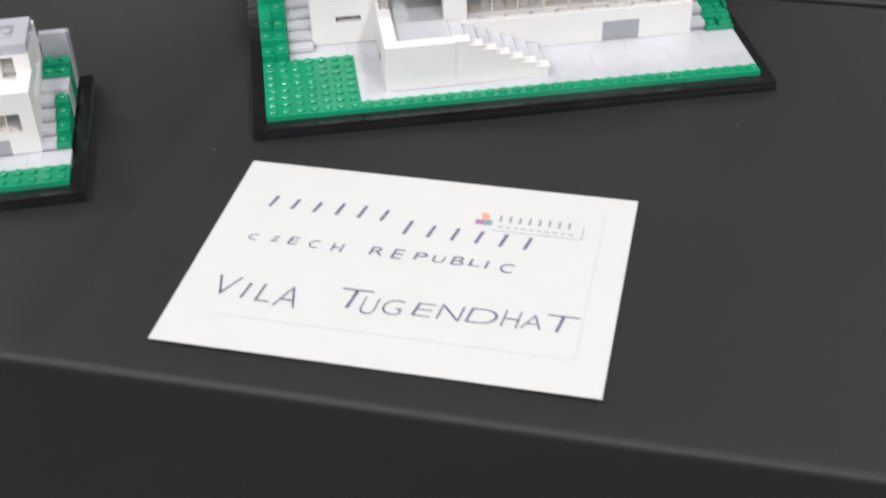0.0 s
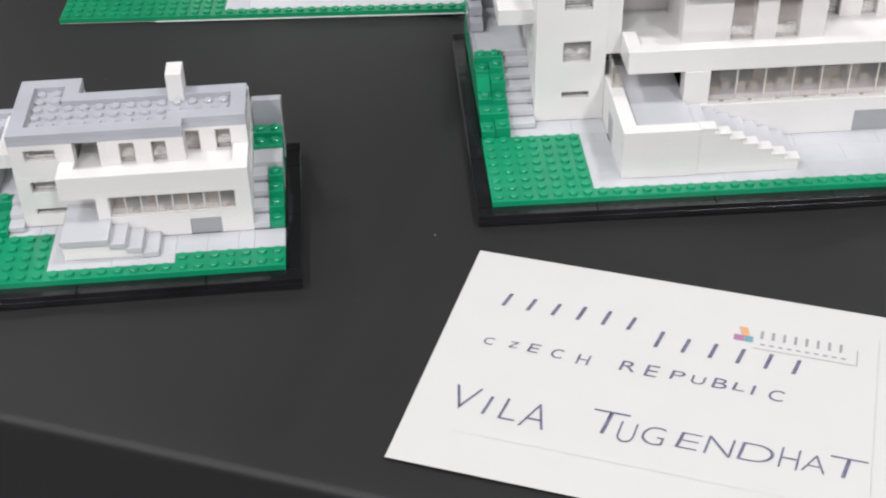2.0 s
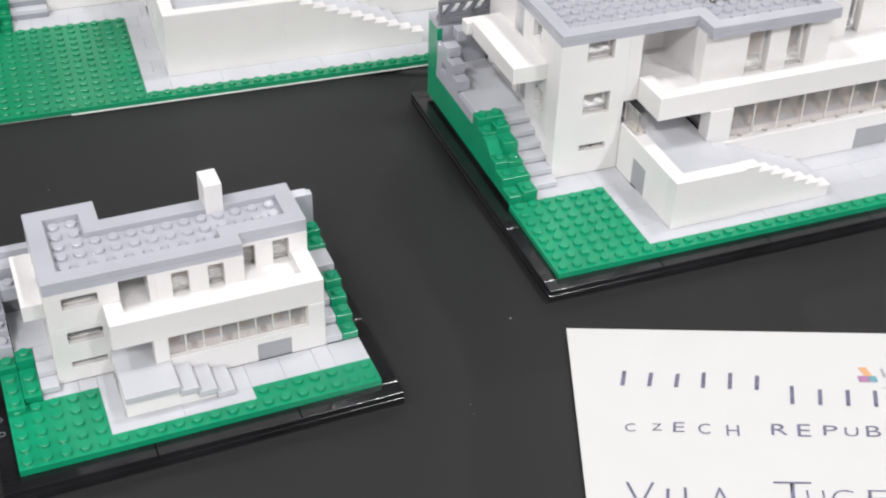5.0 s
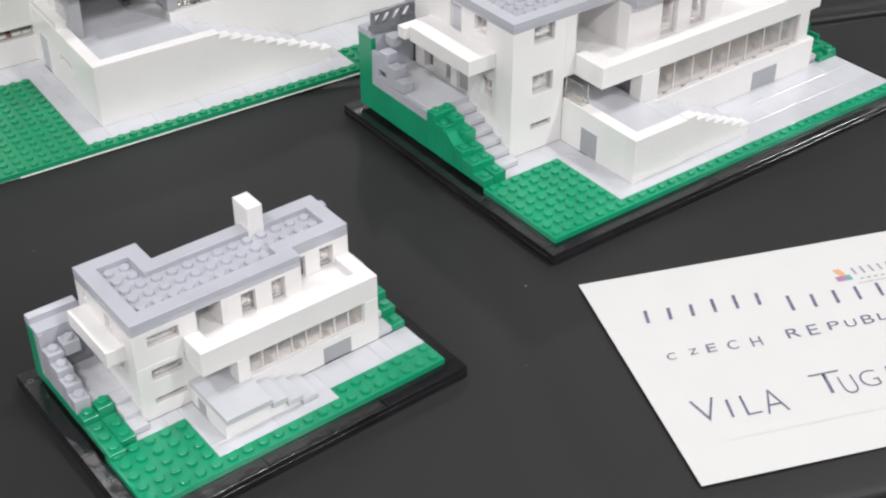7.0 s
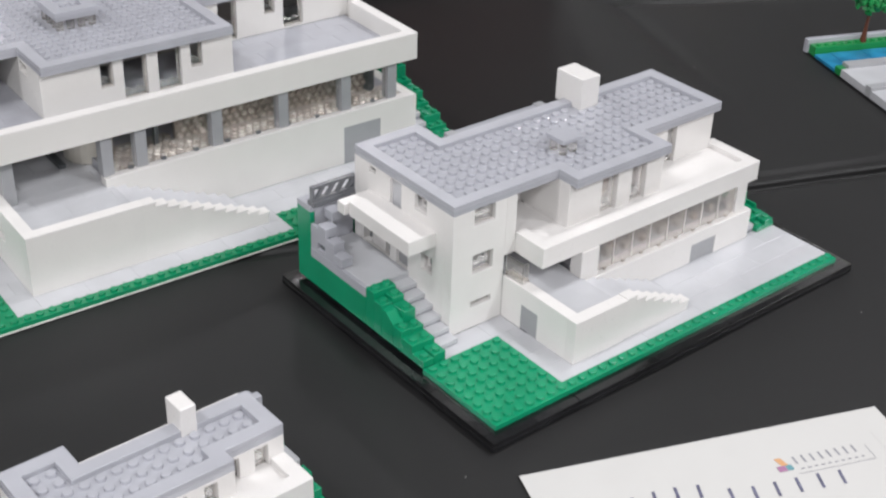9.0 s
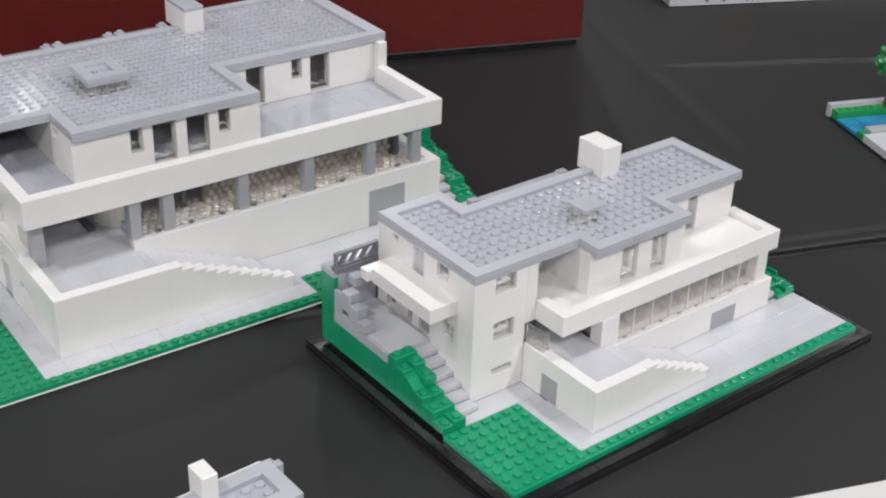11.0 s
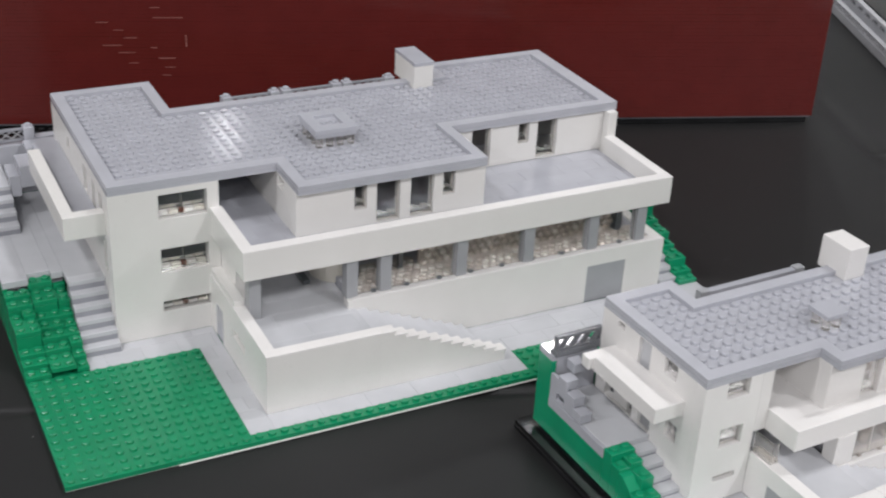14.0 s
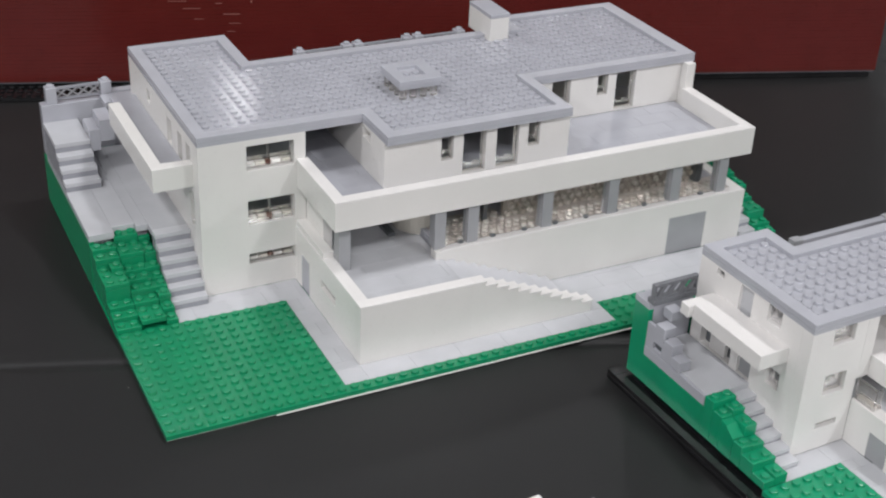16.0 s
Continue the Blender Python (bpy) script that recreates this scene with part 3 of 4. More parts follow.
    for k in range(3):
        part("step_block", boxes((9 + k, 10 + k, 2.0, 3.99, 3, 5.0 - k + 0.005)), WHITE, s)
        step(9 + k, 10 + k, 1.75, 3.98, 5.01 - k, 6.0 - k, s)
    # slope, stair and landing at the near side
    block(s, [(0, 1, 4.3, 7.38, 3, 4.1), (1, 2, 5.0, 7.48, 3, 4.1), (0, 1, 7.4, 8.28, 3, 5.0), (1, 2, 7.5, 8.4, 3, 5.7)])
    for k in range(2):
        step(2, 3, 5.4 + k, 6.4 + k, 3, 4.1 + 0.9 * k, s)
    step(2.02, 3, 7.4, 8.4, 3, 5.7, s)
    piece("landing", 1.02, 3, 8.42, 12.4, 3, 5.7, TILE, s, False, 0.008)
    part("side_wall", boxes((0, 0.3, 8.3, 13.0, 2.99, 4.6), (0, 0.3, 13.0, 14, 2.99, 12.5)), GREEN, s, "green side wall", 0.0001)
    for y, z in ((8.3, 6.9), (9.27, 8.05), (10.24, 9.25), (11.2, 10.45)):
        piece("stair_brick", 0.0, 1.0, y, y + 0.97, 4.62, z, GREY, s, True, 0.012)
    piece("stair_brick", 1.02, 2.02, 11.2, 12.2, 9.3, 11.4, GREY, s, True, 0.012)
    part("stair_back", boxes((1.02, 2.9, 12.0, 12.4, 5.7, 9.28)), RAIL, s)
    part("back_wall", boxes((0.32, 3, 12.42, 14, 3, 12.5), (0.0, 3, 12.42, 13.4, 12.52, 12.9), (0.0, 3, 13.4, 14, 12.52, 14.0), (0.02, 0.3, 12.3, 12.98, 4.62, 12.5), (3, 20, 13.05, 14, 3, 12.6)), GREY, s, "light grey street-side wall", 0.0001)
    part("entry_balcony", boxes((1.85, 3, 7.1, 12.0, 12.9, 15.5)), WHITE, s, "white solid entry balcony", 0.0002)
    # far side
    for k in range(4):
        step(18, 19, 4.01 + 1.08 * k, 5.09 + 1.08 * k, 3, 4.2 + 1.3 * k, s)
        block(s, [(19, 20, 4 + k, 5 + k, 3, 4.2 + 1.4 * k)])
    piece("landing", 18, 20, 8.3, 10, 3, 9.0, TILE, s)
    block(s, [(18, 20, 10, 11, 3, 9.6), (18, 20, 11, 12, 3, 10.6)])
    part("back_wall", boxes((18.02, 20, 12.4, 13, 3, 15.0), (18.02, 20, 13, 14, 12.61, 13.6)), GREY, s, "light grey street-side wall", 0.0003)


# ---- the middle model ----
def middle_model():
    s = thing("middle_villa_model", "middle-sized white toy-brick villa model on a black plinth", "toy model", at(0, 0, 0), "villa models")
    base(s, 37, 24)
    studded("lawn", [(0, 7, 1, 8), (0, 37, 0, 1)], 2, 3, GREEN, s, "green studded lawn plates")
    paving(s, 7, 37, 1, 7, 3, rng=random.Random(8), length=6)
    paving(s, 2.1, 9, 8, 10, 3, rng=random.Random(9), length=3)
    paving(s, 7, 9, 7, 8, 3, rng=random.Random(9), length=2)
    walls("wall", WHITE, s, "",
          pierced("x", 4, 9, 10, 11, 3, 28.5, [(5.95, 7.9, 7.6, 8.8), (5.95, 7.9, 14.8, 18.8), (5.95, 7.9, 25, 28.5)]),
          (9, 10, 10, 11, 16.2, 28.5),
          pierced("y", 11, 22, 4, 5, 3, 28.5, [(12.3, 13.6, 13.5, 17), (13.1, 14.5, 25.2, 28.4), (16.1, 17.5, 21.9, 28.3), (19.3, 20.1, 26.8, 28.0), (15.2, 16.6, 11, 16.5), (17.4, 20.8, 11.2, 17)]),
          pierced("x", 14, 33.5, 6.6, 8, 3, 9.8, [(26.4, 29.3, 3, 7.2)]),
          (14, 15.8, 6.8, 8, 9.8, 16.2), (31.8, 33.0, 7.0, 8, 9.8, 16.2),
          pierced("y", 8, 18, 32.5, 33.5, 3, 16.2, [(8.4, 11, 9.8, 15.4)]),
          (9, 33, 18, 19, 3, 28.5), (5, 9, 21, 22, 3, 28.5), (9, 10, 19, 22, 3, 28.5), (9, 14, 13.5, 14, 3, 16.2))
    part("storey_floor", boxes((5, 32.4, 14, 18, 8.9, 9.7), (15, 32.4, 8, 14, 8.9, 9.7), (5, 9, 11, 11.5, 13.8, 14.6)), GREY, s)
    part("room_wall", boxes((16, 32, 11.5, 12, 9.7, 16)), SAND, s, "pale inner wall")
    part("room_wall", boxes((9.2, 13.9, 13.2, 13.45, 10.6, 13.4)), DARK, s, "dark low inner wall")
    for a, b, z, m in ((22, 22.9, 15.4, TAUPE), (26.4, 27.3, 15.2, TAUPE), (17.2, 18.6, 12.8, DARK), (19.6, 20.4, 14.0, SAND), (24.4, 25.8, 12.6, TAUPE), (29.0, 30.6, 13.4, DARK)):
        part("room_shelf" if z > 15 else "room_table", boxes((a, b, 9.3, 10.2, 9.72, z)), m, s)
    for k in range(15):
        part("room_stool", boxes((16.2 + k, 16.8 + k, 8.3 + 0.5 * (k % 2), 8.8 + 0.5 * (k % 2), 9.72, 10.7 + 0.4 * (k % 3))), TAUPE if k % 3 else SAND, s)
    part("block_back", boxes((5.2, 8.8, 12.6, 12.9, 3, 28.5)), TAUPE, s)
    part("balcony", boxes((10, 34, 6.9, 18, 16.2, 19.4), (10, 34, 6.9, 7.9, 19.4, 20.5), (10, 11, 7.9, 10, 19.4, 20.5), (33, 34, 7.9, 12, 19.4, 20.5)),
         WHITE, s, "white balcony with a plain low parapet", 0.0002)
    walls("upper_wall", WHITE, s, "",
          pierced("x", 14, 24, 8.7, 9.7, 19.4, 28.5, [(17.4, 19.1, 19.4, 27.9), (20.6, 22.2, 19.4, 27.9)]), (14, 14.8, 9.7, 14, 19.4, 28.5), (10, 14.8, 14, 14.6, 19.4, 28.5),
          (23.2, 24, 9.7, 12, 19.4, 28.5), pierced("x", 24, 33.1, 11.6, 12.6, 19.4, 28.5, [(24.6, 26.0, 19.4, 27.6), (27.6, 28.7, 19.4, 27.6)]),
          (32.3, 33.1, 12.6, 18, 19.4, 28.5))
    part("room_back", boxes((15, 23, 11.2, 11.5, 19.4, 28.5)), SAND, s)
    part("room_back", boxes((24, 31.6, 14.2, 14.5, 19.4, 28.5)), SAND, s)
    for u0, u1, z0, z1, b, n in ((5.95, 7.9, 7.6, 8.8, 10, 1), (5.95, 7.9, 14.8, 18.8, 10, 0), (5.95, 7.9, 25, 28.5, 10, 0), (17.4, 19.1, 19.4, 27.9, 8.7, 0),
                                 (20.6, 22.2, 19.4, 27.9, 8.7, 0), (24.6, 26.0, 19.4, 27.6, 11.6, 0), (27.6, 28.7, 19.4, 27.6, 11.6, 0)):
        window(s, "x", u0, u1, z0, z1, b, 1, PANEL, CLEAR, n, True)
    for u0, u1, z0, z1 in ((12.3, 13.6, 13.5, 17), (13.1, 14.5, 25.2, 28.4), (19.3, 20.1, 26.8, 28.0)):
        window(s, "y", u0, u1, z0, z1, 4, 1, CLEAR, CLEAR, 0, False)
    part("entry_door", boxes((4.3, 4.6, 16.1, 17.5, 21.9, 28.3)), TILE, s, "plain grey entry door")
    part("cellar_back", boxes((4.6, 4.9, 17.4, 20.8, 11.2, 17)), DARK, s)
    part("cellar_panel", boxes((4.2, 4.55, 18.2, 19.9, 11.2, 16.4)), WHITE, s, "white panel in the cellar opening")
    part("cellar_door", boxes((4.3, 4.6, 15.2, 16.6, 11, 16.5)), MIDGREY, s, "plain grey door")
    clear_panels(s, 15.8, 31.8, 7.2, 9.85, 16.15, 2.0)
    for k in range(8):
        part("window_foot", boxes((16.7 + 2 * k, 16.95 + 2 * k, 6.98, 7.18, 9.82, 10.25)), TAUPE, s)
    part("garage_door", boxes((26.4, 29.3, 6.68, 7.3, 3, 7.2)), MIDGREY, s, "plain grey garage door")
    roof(s, [(4, 10, 10, 22), (4, 24, 10, 18), (14, 24, 8, 18), (14, 33, 11, 19), (10, 33, 11, 19)], 30.5, keep_out=[(16.0, 18.0, 11.9, 14.0), (22.4, 25, 16.9, 20)], lip=[(33, 33.15, 11, 19)])
    chimney(s, 22.8, 24.8, 17.0, 20.0, 29.5, 36.2, WHITE)
    v = part("roof_vent", boxes((15.95, 17.95, 11.75, 13.8, 32.0, 32.9)), GREY, s, "small grey roof vent on clear pegs", 0.0002)
    for a in (16.45, 17.45):
        for b in (12.25, 13.3):
            bm = bmesh.new()
            bmesh.ops.create_cone(bm, cap_ends=True, segments=10, radius1=0.34 * ST, radius2=0.34 * ST, depth=2.46 * PL, matrix=Matrix.Translation((a * ST, b * ST, 30.76 * PL)))
            part("peg", bm, PANEL, v)
    # terrace with its door and stair
    walls("terrace_wall", WHITE, s, "white terrace parapet",
          pierced("y", 3, 10, 9, 10, 3, 12, [(6.0, 7.8, 3, 8.3)]), (9, 14.2, 2, 3, 3, 12))
    part("terrace_door", boxes((9.05, 9.6, 6.0, 7.8, 3, 8.3)), MIDGREY, s, "plain grey door")
    piece("terrace_floor", 10, 14.2, 3, 13.2, 9.6, 10.6, TILE, s)
    part("terrace_screen", boxes((9.2, 9.35, 8.1, 9.95, 12, 16.2), (9.35, 9.8, 8.1, 8.2, 12, 16.2), (9.2, 9.95, 8.1, 9.95, 12.0, 12.6)), PANEL, s, "clear screen panel")
    stair_wall(s, 14.2, 2.1, 3, 12.0, 7, 3, WHITE)
    for k in range(7):
        step(14.2 + k, 15.2 + k, 3.02, 6.58, 3, 10.2 - 1.0 * k, s)
    # outer stair, slope and landing at the near side
    for k in range(6):
        step(2.1, 4, 9.0 + k, 10.0 + k, 3, 4.15 + 1.15 * k, s)
    paving(s, 2.1, 4, 8.0, 9.0, 3, rng=random.Random(3), length=2)
    block(s, [(0, 2.08, 14, 15, 3, 11.2), (0, 1, 13, 14, 3, 9.7), (1, 2.08, 13, 14, 3, 10.4), (1, 2.08, 11.6, 13, 3, 9.3), (0, 1, 10.6, 11.6, 3, 7.3),
              (1, 2.08, 10.6, 11.6, 3, 7.0), (0, 2.08, 9.3, 10.6, 3, 6.1), (0, 1, 8, 9.3, 3, 4.5), (1, 2.08, 8, 9.3, 3, 5.0)])
    part("slope_brick", slab(0.02, 0.98, ((11.62, 3), (12.98, 3), (12.98, 9.2), (12.5, 9.0), (11.62, 7.4))), GREEN, s, "green slope brick")
    piece("landing", 0.3, 4, 15.0, 22.2, 9.2, 11, SLAB, s, False, 0.01)
    part("landing_wall", boxes((0.0, 0.3, 15.0, 22.2, 9.0, 10.9)), GREY, s)
    part("side_wall", boxes((0, 0.4, 15.0, 22.2, 3, 9.0), (0, 0.4, 22.2, 24, 3, 18.6), (0.4, 37, 23.6, 24, 3, 16)), GREEN, s, "green side wall", 0.0002)
    part("stair_wall", boxes(*pierced("y", 19.1, 22.2, 0.02, 0.3, 10.91, 14.2, [(20.3, 21.3, 11.6, 13.1)]), (0.02, 0.3, 20.2, 22.2, 14.2, 16.2)), GREY, s, "light grey stair cheek with a square hole", 0.0001)
    part("stair_back", boxes((0.3, 0.9, 20.1, 22.2, 11.0, 14.0)), DARK, s)
    for y, z, x0, x1 in ((18.05, 13.1, 0.0, 1.0), (19.1, 15.1, 0.02, 1.0), (20.2, 17.1, 0.0, 1.08), (20.9, 19.1, 1.1, 2.1)):
        piece("stair_brick", x0, x1, y, y + 1.05, z - 1.9, z, GREY, s, False, 0.006)
    part("back_wall", boxes((0.42, 4, 22.22, 23.58, 3, 19.4), (0.0, 4, 22.2, 24.0, 18.62, 19.8), (10, 33, 22.6, 23.58, 3, 21), (33, 37, 22.6, 23.58, 3, 16)), GREY, s, "light grey street-side wall", 0.0002)
    part("railing_foot", boxes((0.1, 4.3, 21.9, 22.7, 19.8, 20.8)), RAIL, s)
    rail = part("railing", boxes((0.1, 4.1, 22.0, 22.4, 20.8, 21.4), (0.1, 4.1, 22.0, 22.4, 23.4, 24.0), (0.1, 0.3, 22.0, 22.4, 21.4, 23.4), (3.9, 4.1, 22.0, 22.4, 21.4, 23.4)),
                RAIL, s, "dark grey railing panel with slanted openings", 0.0001)
    for k in range(4):
        part("slanted_bar", slanted(0.42 + 0.94 * k, 1.02 + 0.94 * k, 22.08, 22.32, 21.38, 23.42, 0.36), RAIL, rail)
    part("street_rail", boxes((14.4, 23.6, 22.7, 23.3, 23.3, 24.3)), GREY, s, "light grey street-side rail", 0.0002)
    for a in (13.8, 23.5):
        part("rail_post", boxes((a, a + 0.9, 22.65, 23.35, 21, 24.6)), MIDGREY, s, "dark grey rail post", 0.0002)
    part("entry_balcony", boxes((1.5, 4, 11.9, 19.2, 20.2, 23.2), (1.05, 4, 19.2, 20.1, 20.6, 22.9)), WHITE, s, "white solid entry balcony", 0.0002)
    # far side
    for k in range(4):
        step(33.6, 34.8, 7 + 1.2 * k, 8.2 + 1.2 * k, 3, 4.6 + 1.5 * k, s)
    hill(s, 34.8, 37, 6.6, 18, 3, 12, 22)


# ---- the large model ----
def large_model():
    s = thing("large_villa_model", "large white toy-brick villa model standing on the cloth", "toy model", at(L_X, L_Y, L_TURN), "villa models")
    part("base_sheet", boxes((0.05, 8.1, 0.03, 40, 0, 0.15), (8.16, 60, -0.12, 40, 0, 0.15)), WHITE, s, "thin white base sheet")
    studded("lawn", [(0, 14, 0, 14), (14, 60, 0, 1), (38, 60, 1, 4)], 0.15, 1.1, GREEN_OLD, s, "green studded lawn plates")
    part("ground_plate", boxes((14, 38, 1, 4, 0.15, 0.2), (0, 60, 14, 40, 0.15, 0.2), (14, 60, 4, 14, 0.15, 0.2)), GREEN_OLD, s)
    paving(s, 14, 38, 1, 4, 1.1, rng=random.Random(4))
    paving(s, 14, 16, 4, 14, 1.1, rng=random.Random(4), length=2)
    paving(s, 16, 60, 4, 8.6, 1.1, rng=random.Random(6))
    paving(s, 5, 16, 14, 17, 1.1, rng=random.Random(7), length=3)
    walls("wall", WHITE_OLD, s, "",
          pierced("x", 8, 17, 17, 18, 1.1, 35, [(12, 16, 6.8, 9.2), (12, 16, 16, 21.4), (12, 16, 28.2, 33.6)]),
          pierced("y", 18, 38, 8, 9, 1.1, 35, [(19, 20.3, 25.2, 33), (21.4, 22.7, 25.2, 33), (24.4, 25.8, 27, 33), (31, 32, 30, 33), (18.6, 19.6, 16, 23)]),
          (9, 17, 37, 38, 1.1, 35), (16, 17, 31, 37, 1.1, 35),
          pierced("x", 25, 56, 8.6, 9.6, 1.1, 13.8, [(48, 52, 1.1, 10.3)]),
          (55, 56, 9.6, 35, 1.1, 13.8), (17, 55, 30, 31, 1.1, 35),
          (17.02, 17.8, 13.2, 17, 12.1, 22.8), (16.1, 17, 10.9, 16.95, 14.06, 15.3))
    part("storey_floor", boxes((25.7, 55, 9.6, 30, 12.8, 13.6), (17, 25.7, 22, 30, 12.8, 13.6), (9, 16, 18, 30, 12.8, 13.6), (9, 16, 18, 30, 25, 26)), GREY, s)
    part("room_floor", boxes((26.2, 54.9, 9.62, 12.18, 13.6, 13.68), (26.2, 32.9, 12.18, 14, 13.6, 13.68)), TAUPE, s, "pale room floor plate")
    part("room_step", boxes((25.66, 26.2, 9.62, 16.4, 10.0, 12.79)), GREY, s)
    rng = random.Random(11)
    bm = bmesh.new()
    for i in range(38):
        for j in range(3 if i > 8 else 6):
            bmesh.ops.create_cone(bm, cap_ends=True, segments=9, radius1=0.28 * ST, radius2=0.25 * ST, depth=0.2 * ST,
                                  matrix=Matrix.Translation(((26.4 + 0.74 * i + 0.37 * (j % 2)) * ST, (9.95 + 0.64 * j) * ST, 13.9 * PL)))
    tagged(part("floor_studs", bm, KNOBS, s, "pale and tan studs of the room floor"), kind="stuff")
    part("room_wall", boxes((33, 52.4, 12.2, 12.6, 13.6, 22.7)), DULL, s, "tan inner wall")
    part("room_wall", boxes((52.6, 53.2, 11.6, 12.6, 13.6, 22.7)), DARK, s, "dark inner pier")
    bm = bmesh.new()
    for j in range(6):
        for i in range(26):
            x, z = 33.4 + 0.74 * i + 0.37 * (j % 2), 14.4 + 1.55 * j
            m = Matrix.LocRotScale((x * ST, 12.1 * ST, z * PL), Euler((math.pi / 2, 0, 0)), None)
            bmesh.ops.create_cone(bm, cap_ends=True, segments=10, radius1=0.29 * ST, radius2=0.22 * ST, depth=0.34 * ST, matrix=m)
    tagged(part("wall_knobs", bm, STONE_KNOBS, s, "pale round knobs on the tan inner wall"), kind="stuff")
    part("room_back", boxes((17.9, 33, 21.6, 22, 11.0, 22.7)), MIDGREY, s, "grey inner wall")
    bm = bmesh.new()
    rim = [(math.pi * (0.55 + 1.1 * k / 14)) for k in range(15)]
    rings = [[bm.verts.new(((26.6 + r * math.cos(a)) * ST, (15.2 + r * math.sin(a)) * ST, z * PL)) for a in rim] for r, z in ((2.4, 12.02), (2.4, 22.7), (2.1, 22.7), (2.1, 12.02))]
    for a, b in zip(rings, rings[1:] + rings[:1]):
        for k in range(14):
            bm.faces.new((a[k], a[k + 1], b[k + 1], b[k]))
    for k in (0, 14):
        bm.faces.new([r[k] for r in rings])
    part("room_screen", bm, PALE, s, "pale curved room screen")
    # a dark low strip across the terrace floor
    part("room_bench", boxes((23.0, 23.6, 13.6, 16.6, 12.02, 12.9)), DARK, s, "dark low strip")
    for x in (29.4, 31.0):
        part("room_post", boxes((x, x + 0.4, 12, 12.4, 13.6, 22.7)), DARK, s)
    for x in (25.0, 28.0, 35.0, 41.5, 48.0, 53.0):
        part("pillar", boxes((x, x + 1, 9.0, 10.0, 13.8, 22.8)), MIDGREY, s, "grey square pillar", 0.0002)
    part("pillar", boxes((17.0, 18.0, 9.8, 10.8, 12, 22.8)), MIDGREY, s, "grey square pillar", 0.0002)
    g = part("window_strip", boxes((26, 53, 9.4, 9.5, 13.9, 22.7)), SMOKE, s, "long clear window strip")
    g.visible_shadow = False
    for k in range(9):
        part("window_foot", boxes((27.3 + 3 * k, 27.7 + 3 * k, 9.1, 9.38, 13.8, 14.6)), DARK, s)
    part("garage_door", boxes((48, 52, 8.66, 9.4, 1.1, 10.3)), MIDGREY, s, "plain grey garage door")
    part("balcony", boxes((16.2, 56, 8.6, 20, 22.8, 24.0), (16.2, 56, 8.6, 9.6, 24.0, 29.0), (16.2, 17.2, 9.6, 17, 24.0, 29.0), (55, 56, 9.6, 18.4, 24.0, 29.0),
                          (55.3, 56.2, 18.4, 19.4, 22.8, 35)),
         WHITE_OLD, s, "white balcony with a plain parapet", 0.0002)
    paving(s, 17.2, 55, 9.6, 19.4, 25.0, rng=random.Random(14), material=GREY)
    paving(s, 17, 22, 19.4, 25.6, 25.0, rng=random.Random(15), material=GREY)
    part("loggia_deck", boxes((17, 22, 20, 26, 22.8, 23.98)), GREY, s)
    walls("upper_wall", WHITE_OLD, s, "",
          pierced("x", 22, 39.2, 12.6, 13.6, 25, 35, [(27.1, 28.2, 28.9, 34.4), (29.1, 31.2, 25.2, 34.4), (32.2, 34.3, 25.2, 34.4), (35.2, 36.3, 28.9, 34.4)]),
          pierced("y", 13.6, 26, 22, 23, 25, 35, [(15.4, 17.0, 32, 34.2)]),
          (38.2, 39.2, 13.6, 20.4, 25, 35),
          pierced("x", 39.2, 55.3, 19.4, 20.4, 25, 35, [(41.4, 43.3, 25.2, 34.6), (46.2, 47.3, 29.6, 34.4), (48.2, 50.3, 25.4, 34.4)]),
          (55.3, 56.2, 19.4, 33, 13.8, 35), (43.2, 55.3, 33, 35, 1.1, 35))
    # dark sheets put the shade of the loggia and tower rooms into colour
    part("loggia_glass", boxes((17, 22, 25.6, 26, 25, 35)), DARK, s, "dark sheet for the shaded back of the loggia")
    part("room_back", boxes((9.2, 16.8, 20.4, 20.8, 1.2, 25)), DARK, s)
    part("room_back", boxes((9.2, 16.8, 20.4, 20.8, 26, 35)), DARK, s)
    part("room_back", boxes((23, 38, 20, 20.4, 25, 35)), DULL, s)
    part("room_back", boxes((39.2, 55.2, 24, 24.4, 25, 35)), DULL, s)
    for u0, u1, z0, z1, b, n in ((12, 16, 6.8, 9.2, 17, 1), (12, 16, 16, 21.4, 17, 1), (12, 16, 28.2, 33.6, 17, 1), (27.1, 28.2, 28.9, 34.4, 12.6, 0), (29.1, 31.2, 25.2, 34.4, 12.6, 0),
                                 (32.2, 34.3, 25.2, 34.4, 12.6, 0), (35.2, 36.3, 28.9, 34.4, 12.6, 0), (41.4, 43.3, 25.2, 34.6, 19.4, 0), (46.2, 47.3, 29.6, 34.4, 19.4, 0),
                                 (48.2, 50.3, 25.4, 34.4, 19.4, 0)):
        w = window(s, "x", u0, u1, z0, z1, b, 1, SMOKE if b == 17 else PANEL, SMOKE, n, b != 17)
        if b == 17:
            part("window_clip", boxes((13.8, 14.2, 17.62, 17.95, z0 + 0.02, z0 + 1.1)), BROWN, w)
            for a in (12.15, 14.3):
                for c in (0, 0.85):
                    part("window_sill", boxes((a + c, a + c + 0.75, 17.62, 18.6, z0 + 0.02, z0 + 0.85)), PALE if c else WHITE_OLD, w)
            if z1 - z0 > 4:
                part("window_rail", boxes((12.1, 15.9, 17.62, 17.9, z0 + 1.5, z0 + 2.1)), PANEL, w)
                part("window_rail", boxes((13.95, 14.1, 17.62, 17.8, z0 + 2.1, z1)), PANEL, w)
